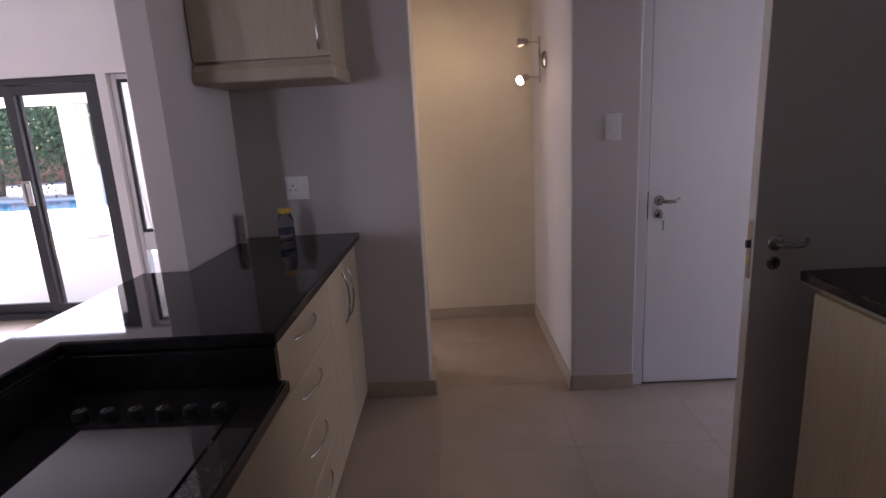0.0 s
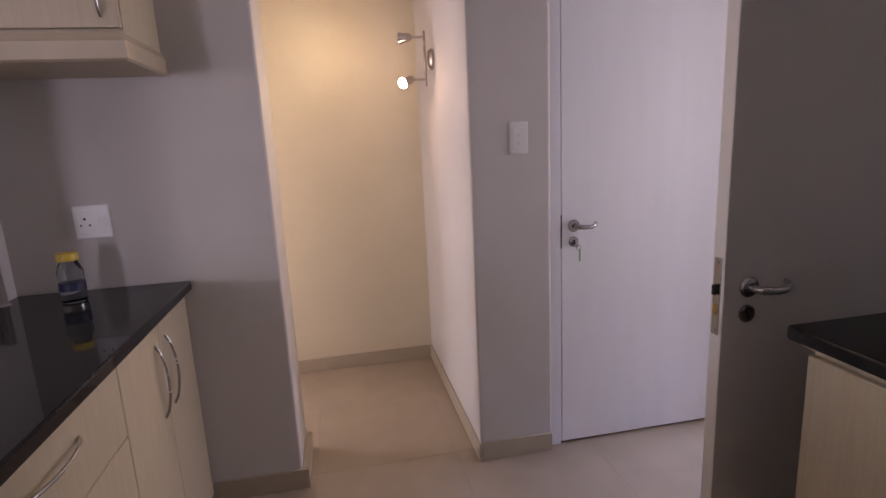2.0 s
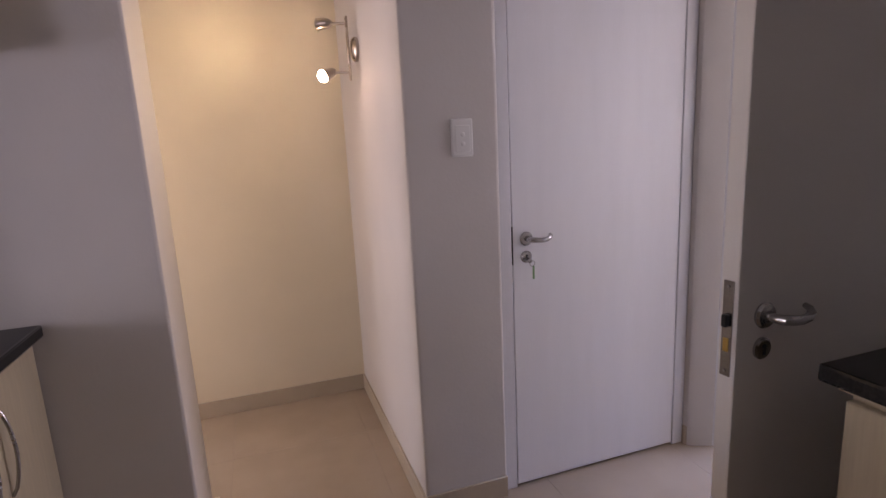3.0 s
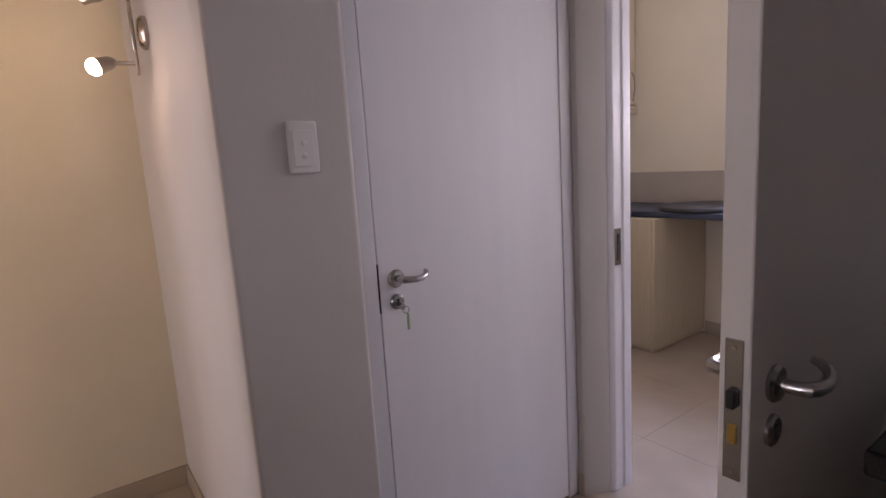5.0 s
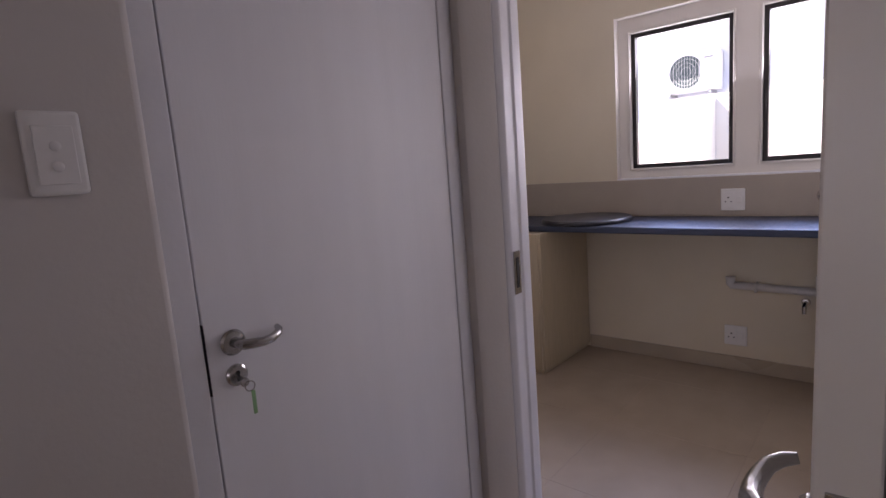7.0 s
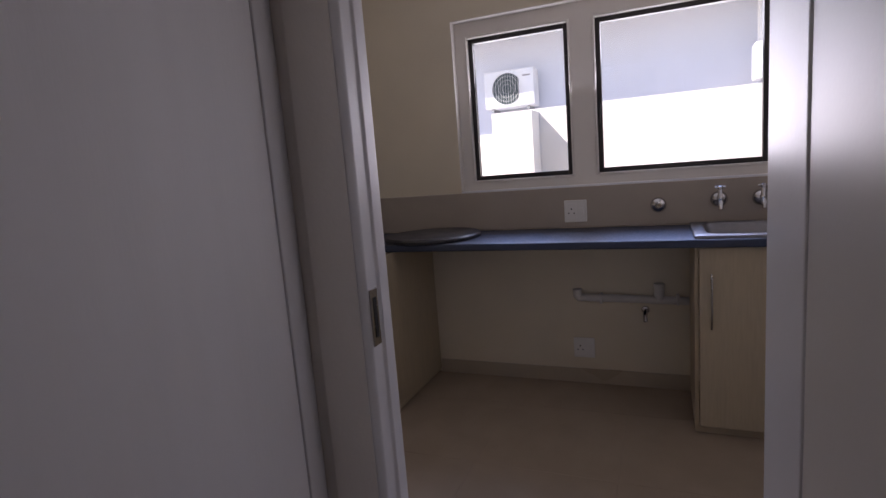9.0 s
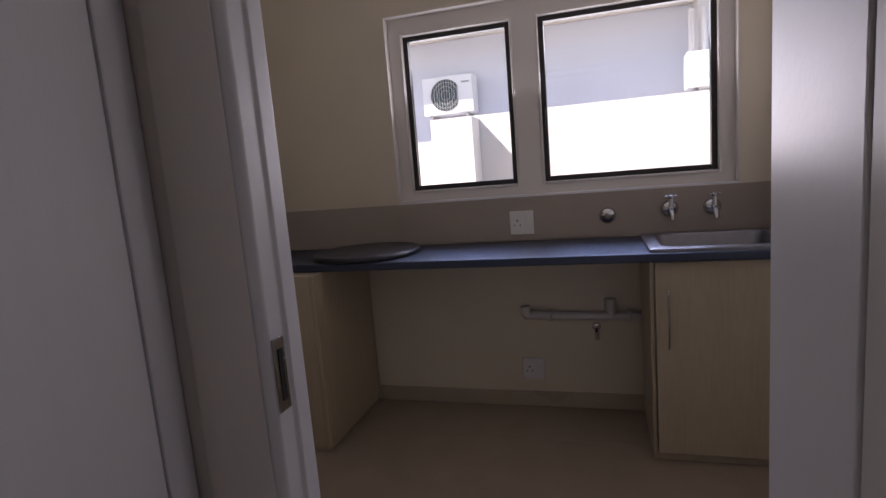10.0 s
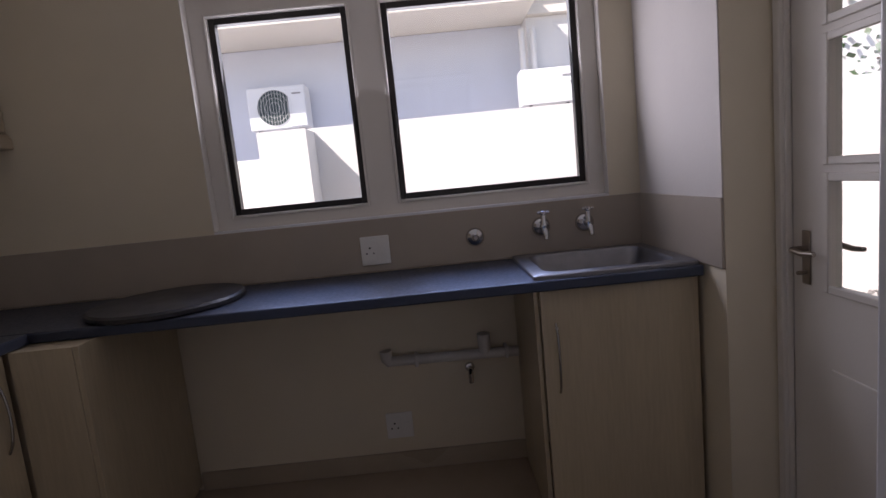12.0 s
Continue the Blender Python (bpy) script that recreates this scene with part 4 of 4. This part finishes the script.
# ---- living room glazing ----
FY = 4.20
slide = thing("window_2", (-3.8, FY + 0.05, 0), "dark aluminium sliding patio door beside white walls", "sliding door", kind="structure")
def bar_frame(parent, name, x0, x1, z0, z1, y0, y1, w, mat, label):
    for q in ((x0, x0 + w, z0, z1), (x1 - w, x1, z0, z1), (x0 + w, x1 - w, z0, z0 + w), (x0 + w, x1 - w, z1 - w, z1)):
        part(name, box(q[0], y0, q[2], q[1], y1, q[3], 0.003), mat, parent, label)
CHARCOAL = material("charcoal_aluminium", (0.045, 0.046, 0.050), 0.4, 0.3, grain=0.15, scale=15)
bar_frame(slide, "frame_bar", -4.911, -2.645, 0.0, 1.930, FY + 0.03, FY + 0.13, 0.045, CHARCOAL, "charcoal aluminium frame")
for x0, x1, y in ((-4.863, -3.323, FY + 0.088), (-3.413, -2.693, FY + 0.040)):
    bar_frame(slide, "sash_bar", x0, x1, 0.048, 1.882, y, y + 0.036, 0.075, CHARCOAL, "charcoal aluminium sash")
    g = part("pane", box(x0 + 0.074, y + 0.016, 0.122, x1 - 0.074, y + 0.020, 1.808), GLASS, slide, "clear glass pane")
    g.visible_shadow = False
for hx in (-3.407, -3.367):
    part("pull_handle", box(hx, FY + 0.002, 0.976, hx + 0.022, FY + 0.022, 1.135, 0.006), PLASTIC, slide, "white pull handle")
part("handle_plate", box(-3.411, FY + 0.022, 0.955, -3.344, FY + 0.0395, 1.155, 0.003), STEEL, slide, "metal handle plate")
side_win = thing("window_3", (-2.2, FY + 0.05, 0), "narrow white framed window with a dark sash", "window", kind="structure")
bar_frame(side_win, "frame_bar", -2.566, -1.976, 0.0, 1.930, FY + 0.05, FY + 0.13, 0.040, WHITE, "white painted frame")
part("transom", box(-2.525, FY + 0.05, 0.543, -2.017, FY + 0.13, 0.693, 0.003), WHITE, side_win, "white transom")
bar_frame(side_win, "sash_bar", -2.524, -2.018, 0.695, 1.888, FY + 0.056, FY + 0.078, 0.024, BRONZE, "dark bronze sash")
for z0, z1 in ((0.72, 1.862), (0.041, 0.542)):
    g = part("pane", box(-2.523, FY + 0.066, z0, -2.019, FY + 0.070, z1), GLASS, side_win, "clear glass pane")
    g.visible_shadow = False


# ---- outside ----
def ground_material():
    return material("paving", (0.55, 0.53, 0.50), 0.8, grain=0.12, scale=6, bump=0.2)
PLASTER = material("white_exterior_plaster", (0.82, 0.81, 0.78), 0.8, grain=0.04, scale=4, bump=0.15)
GREYW = material("grey_exterior_plaster", (0.74, 0.775, 0.86), 0.8, grain=0.06, scale=3, bump=0.15)
PAVE = ground_material()
whole("ground", box(-400, -400, -0.6, 400, 400, -0.14), PAVE, "pale paved ground round the house", "ground", kind="structure")
whole("patio_paving", box(-13.5, 4.405, -0.139, -1.0, 12.6, -0.06, 0.004), PLASTER, "pale sunlit patio paving", "paving", kind="structure")
whole("patio_roof", box(-7.4, 4.405, 2.30, -1.0, 8.75, 2.42), PLASTER, "white covered patio slab", "roof", kind="structure")
patio = thing("patio_column", (-5.45, 8.6, -0.06), "white plastered patio column carrying a beam", "column")
part("column", box(-5.98, 8.40, -0.06, -5.70, 8.70, 2.06, 0.01), PLASTER, patio)
part("beam", box(-7.4, 8.40, 2.061, -1.0, 8.72, 2.298, 0.01), PLASTER, patio, "white plastered beam")
whole("wall_patio_end", box(-5.60, 9.2, -0.06, -1.0, 9.4, 2.9), PLASTER, "bright white garden wall beside the patio", "wall", kind="structure")
whole("downpipe", tube([(-5.33, 9.17, -0.02), (-5.33, 9.16, 0.02), (-5.42, 9.15, 1.2), (-5.42, 9.15, 2.05)], 0.03), PLASTER, "thin white downpipe on the garden wall", "pipe")
WATER = material("pool_water", (0.10, 0.42, 0.62), 0.05, bump=0.3, bump_scale=3)
pool = thing("pool", (-11.5, 14.5, -0.13), "bright blue swimming pool with pale coping", "pool")
part("water", box(-18, 12.9, -0.138, -8.5, 15.6, -0.105), WATER, pool, "clear blue water")
for q in ((-18.4, 12.62, -8.1, 12.9), (-18.4, 15.6, -8.1, 15.9), (-18.4, 12.9, -18, 15.6), (-8.5, 12.9, -8.1, 15.6)):
    part("coping", box(q[0], q[1], -0.138, q[2], q[3], -0.07, 0.01), PLASTER, pool)
planter = whole("planter", box(-11.3, 16.2, -0.14, -10.3, 16.9, 0.80, 0.02), PLASTER, "square white plastered planter by the pool", "planter")
whole("wall_garden", box(-40, 24, -0.14, 2, 24.25, 1.4), material("red_brick_wall", (0.36, 0.17, 0.12), 0.85, grain=0.3, scale=12), "low brown-red garden boundary wall", "wall", kind="structure")

# boundary wall and the neighbour's house
bnd = whole("wall_boundary", box(6.50, -3.0, -0.14, 6.72, 3.53, 1.828), PLASTER, "white plastered boundary wall in full sun", "wall", kind="structure")
whole("wall_boundary_low", box(6.50, 3.532, -0.14, 6.72, 16, 1.60), PLASTER, "lower white boundary wall in sun", "wall", kind="structure")
whole("wall_boundary_pier", box(6.15, 3.10, -0.14, 6.498, 3.505, 1.795), PLASTER, "white plastered pier against the boundary wall", "wall", kind="structure")
house = thing("neighbour_house", (10.5, 1.5, -0.14), "grey plastered neighbouring house with pale fascia", "house")
part("wall", box(8.75, 0.0, -0.14, 14, 14, 3.115), GREYW, house, "grey plastered wall")
part("wall", box(8.45, -10, -0.14, 14, 0.755, 3.115), PLASTER, house, "white plastered projecting wall")
FASCIA = material("cream_fascia", (0.86, 0.80, 0.70), 0.7, grain=0.05, scale=4)
part("fascia", box(7.80, 0.757, 3.120, 14, 14, 3.31, 0.01), FASCIA, house, "cream eaves and fascia")
part("fascia", box(8.36, -10, 3.120, 14, 0.755, 3.31, 0.01), FASCIA, house, "cream eaves and fascia")
part("roof", box(7.72, 0.757, 3.315, 14.4, 14.2, 3.49, 0.02), PLASTER, house, "pale roof edge")
part("roof", box(8.28, -10.2, 3.315, 14.4, 0.755, 3.49, 0.02), PLASTER, house, "pale roof edge")


CASING = material("white_powder_coat", (0.88, 0.89, 0.90), 0.4, grain=0.03, scale=10)


def ac_unit(x, y0, y1, z0, z1, label, fan=True):
    t = thing("air_conditioner", (x, (y0 + y1) / 2, z0), label, "air conditioner")
    part("casing", soften(box(x, y0, z0, x + 0.29, y1, z1), 0.015), CASING, t, "white metal casing")
    h = (z1 - z0)
    cy, cz, r = y1 - 0.46 * (y1 - y0), (z0 + z1) / 2, h * 0.42
    if fan:
        # flat dark disc on the casing stands in for the shade behind the grille
        part("fan_shade_disc", turned([(r, 0), (r, 0.004)], (x - 0.001, cy, cz), "-x", sides=40), material("fan_shadow", (0.02, 0.05, 0.055), 0.5), t, "dark disc for the shade inside the fan opening")
    for rr in ((0.3, 0.55, 0.8, 1.0) if fan else ()):
        pts = [(x - 0.010, cy + rr * r * math.cos(2 * math.pi * i / 32), cz + rr * r * math.sin(2 * math.pi * i / 32)) for i in range(33)]
        part("grille_ring", tube(pts, 0.0022, sides=5, caps=False), PLASTIC, t)
    for i in range(12 if fan else 0):
        yy = cy - r + 2 * r * (i + 0.5) / 12
        hh = math.sqrt(max(r * r - (yy - cy) ** 2, 0))
        part("grille_bar", tube([(x - 0.010, yy, cz - hh), (x - 0.010, yy, cz + hh)], 0.0022, sides=5), PLASTIC, t)
    if fan:
        part("service_panel", soften(box(x - 0.006, y0 + 0.012, z0 + 0.02, x - 0.0005, y0 + 0.215, z1 - 0.02), 0.002), CASING, t, "white service panel")
    part("badge", box(x - 0.009, y0 + 0.05, z1 - 0.11, x - 0.0062, y0 + 0.16, z1 - 0.09), material("grey_badge", (0.3, 0.3, 0.3), 0.5), t, "small grey badge")
    for yy in (y0 + 0.1, y1 - 0.1):
        part("bracket", box(x + 0.02, yy - 0.02, z0 - 0.05, x + 0.345, yy + 0.02, z0 - 0.002, 0.003), STEEL, t)
    return t


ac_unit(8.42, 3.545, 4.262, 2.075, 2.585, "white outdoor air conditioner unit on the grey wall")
ac_unit(8.10, 0.28, 0.93, 2.03, 2.44, "white outdoor air conditioner unit seen beside the white wall", False)
for yy in (0.84, 0.70):
    whole("downpipe", tube([(8.40 - 0.035, yy, 2.44), (8.40 - 0.035, yy, 2.965)], 0.034), PLASTER, "white downpipe beside the neighbour's wall", "pipe", "neighbour pipes")
whole("cable", tube([(8.09, 0.36, 2.28), (8.05, 0.26, 2.25), (8.04, 0.18, 2.15), (8.08, 0.14, 2.02), (8.2, 0.14, 1.9)], 0.018), PLASTIC, "looped white hose of the air conditioner", "hose")

# yard on the side of the back door
whole("wall_yard", box(2.5, -2.70, -0.14, 6.498, -2.5, 1.86), PLASTER, "white plastered yard wall in part shade", "wall", kind="structure")
rng = random.Random(5)
verts, faces = [], []
for i in range(2600):
    cx, cy, s = rng.uniform(2.6, 6.4), rng.uniform(-2.45, 0.4), rng.uniform(0.012, 0.03)
    a, base = rng.uniform(0, 6.3), len(verts)
    for k in range(4):
        verts.append((cx + s * math.cos(a + k * 1.571) * rng.uniform(0.7, 1.2), cy + s * math.sin(a + k * 1.571) * rng.uniform(0.7, 1.2), -0.138 + s * rng.uniform(0.1, 0.4)))
    verts += [(cx, cy, -0.138 + s * rng.uniform(0.7, 1.1)), (cx, cy, -0.15)]
    for k in range(4):
        faces += [(base + k, base + (k + 1) % 4, base + 4), (base + (k + 1) % 4, base + k, base + 5)]
me = bpy.data.meshes.new("gravel")
me.from_pydata(verts, [], faces)
me.materials.append(material("gravel_stone", (0.26, 0.25, 0.24), 0.9, grain=0.5, scale=40))
tagged(new("gravel", me), "loose grey gravel on the yard ground", "gravel", kind="stuff")


LEAF_M = material("leaf_green", (0.10, 0.17, 0.075), 0.5, grain=0.5, scale=2.5, dark=(0.035, 0.08, 0.03))
BARK = material("bark", (0.12, 0.09, 0.065), 0.9, grain=0.4, scale=12, bump=0.5)


def tree(x, y, height, spread, seed, label, leaves=9000):
    r = random.Random(seed)
    t = thing("tree", (x, y, -0.14), label, "tree")
    base = Vector((x, y, -0.14))
    fork = base + Vector((r.uniform(-.1, .1), r.uniform(-.1, .1), height * 0.27))
    part("trunk", tube([base, base.lerp(fork, 0.5) + Vector((0.05, 0.03, 0)), fork], [height * 0.032, height * 0.026, height * 0.02]), BARK, t)
    tips = []
    for i in range(7):
        a = i * 0.9 + r.uniform(-.3, .3)
        tip = fork + Vector((math.cos(a) * spread * r.uniform(.4, .8), math.sin(a) * spread * r.uniform(.4, .8), height * r.uniform(.12, .5)))
        mid = fork.lerp(tip, 0.5) + Vector((0, 0, height * 0.05))
        part("limb", tube([fork, mid, tip], [height * 0.014, height * 0.009, height * 0.004], sides=8), BARK, t)
        tips += [tip, mid, fork.lerp(tip, 0.75)]
    v, f = [], []
    for i in range(leaves):
        c = r.choice(tips) + Vector((r.gauss(0, 1), r.gauss(0, 1), r.gauss(0, 1.0))) * spread * 0.27
        s = r.uniform(0.06, 0.15) * height / 4.5
        d = Vector((r.gauss(0, 1), r.gauss(0, 1), r.gauss(0, 1))).normalized()
        e = d.orthogonal().normalized()
        n = len(v)
        v += [c, c + d * s * 0.5 + e * s * 0.36, c + d * s, c + d * s * 0.5 - e * s * 0.36]
        f.append((n, n + 1, n + 2, n + 3))
    m2 = bpy.data.meshes.new("crown")
    m2.from_pydata([tuple(q - base) for q in v], [], f)
    m2.materials.append(LEAF_M)
    crown = new("crown", m2)
    crown.parent = t
    return t


tree(-12.6, 17.6, 4.6, 2.3, 3, "leafy green garden tree beyond the pool")
tree(-9.8, 18.6, 4.2, 2.0, 4, "leafy green garden tree beyond the pool")
tree(-15.5, 18.2, 5.0, 2.5, 6, "leafy green garden tree beyond the pool")
tree(8.2, -4.6, 4.2, 1.5, 8, "small leafy tree behind the yard wall", 1800)

# ---- floor tiles, one by one ----
STEP, GAP = 0.604, 0.0018
def tile_mesh(w, h):
    b = box(-w / 2, -h / 2, -0.006, w / 2, h / 2, 0.0)
    bmesh.ops.bevel(b, geom=[e for e in b.edges if all(v.co.z > -0.001 for v in e.verts)], offset=0.0007, segments=1, affect="EDGES")
    return mesh_from(b, "tile", TILE)
shared = tile_mesh(STEP - GAP, STEP - GAP)
X0, Y0 = -0.106, 2.106
for i in range(-2, 8):
    for j in range(-4, 4):
        cx, cy = X0 + (i + 0.5) * STEP, Y0 + (j + 0.5) * STEP
        if cx > 4.0:
            continue
        o = new("tile", shared)
        o.location, o.parent = (cx, cy, 0), floor
far = bmesh.new()
for i in range(-12, -2):
    for j in range(-14, 4):
        far = box(X0 + i * STEP, Y0 + j * STEP, -0.0055, X0 + (i + 1) * STEP - GAP, Y0 + (j + 1) * STEP - GAP, 0.0, 0, far)
tagged(part("far_tiles", far, TILE, floor), kind="stuff")
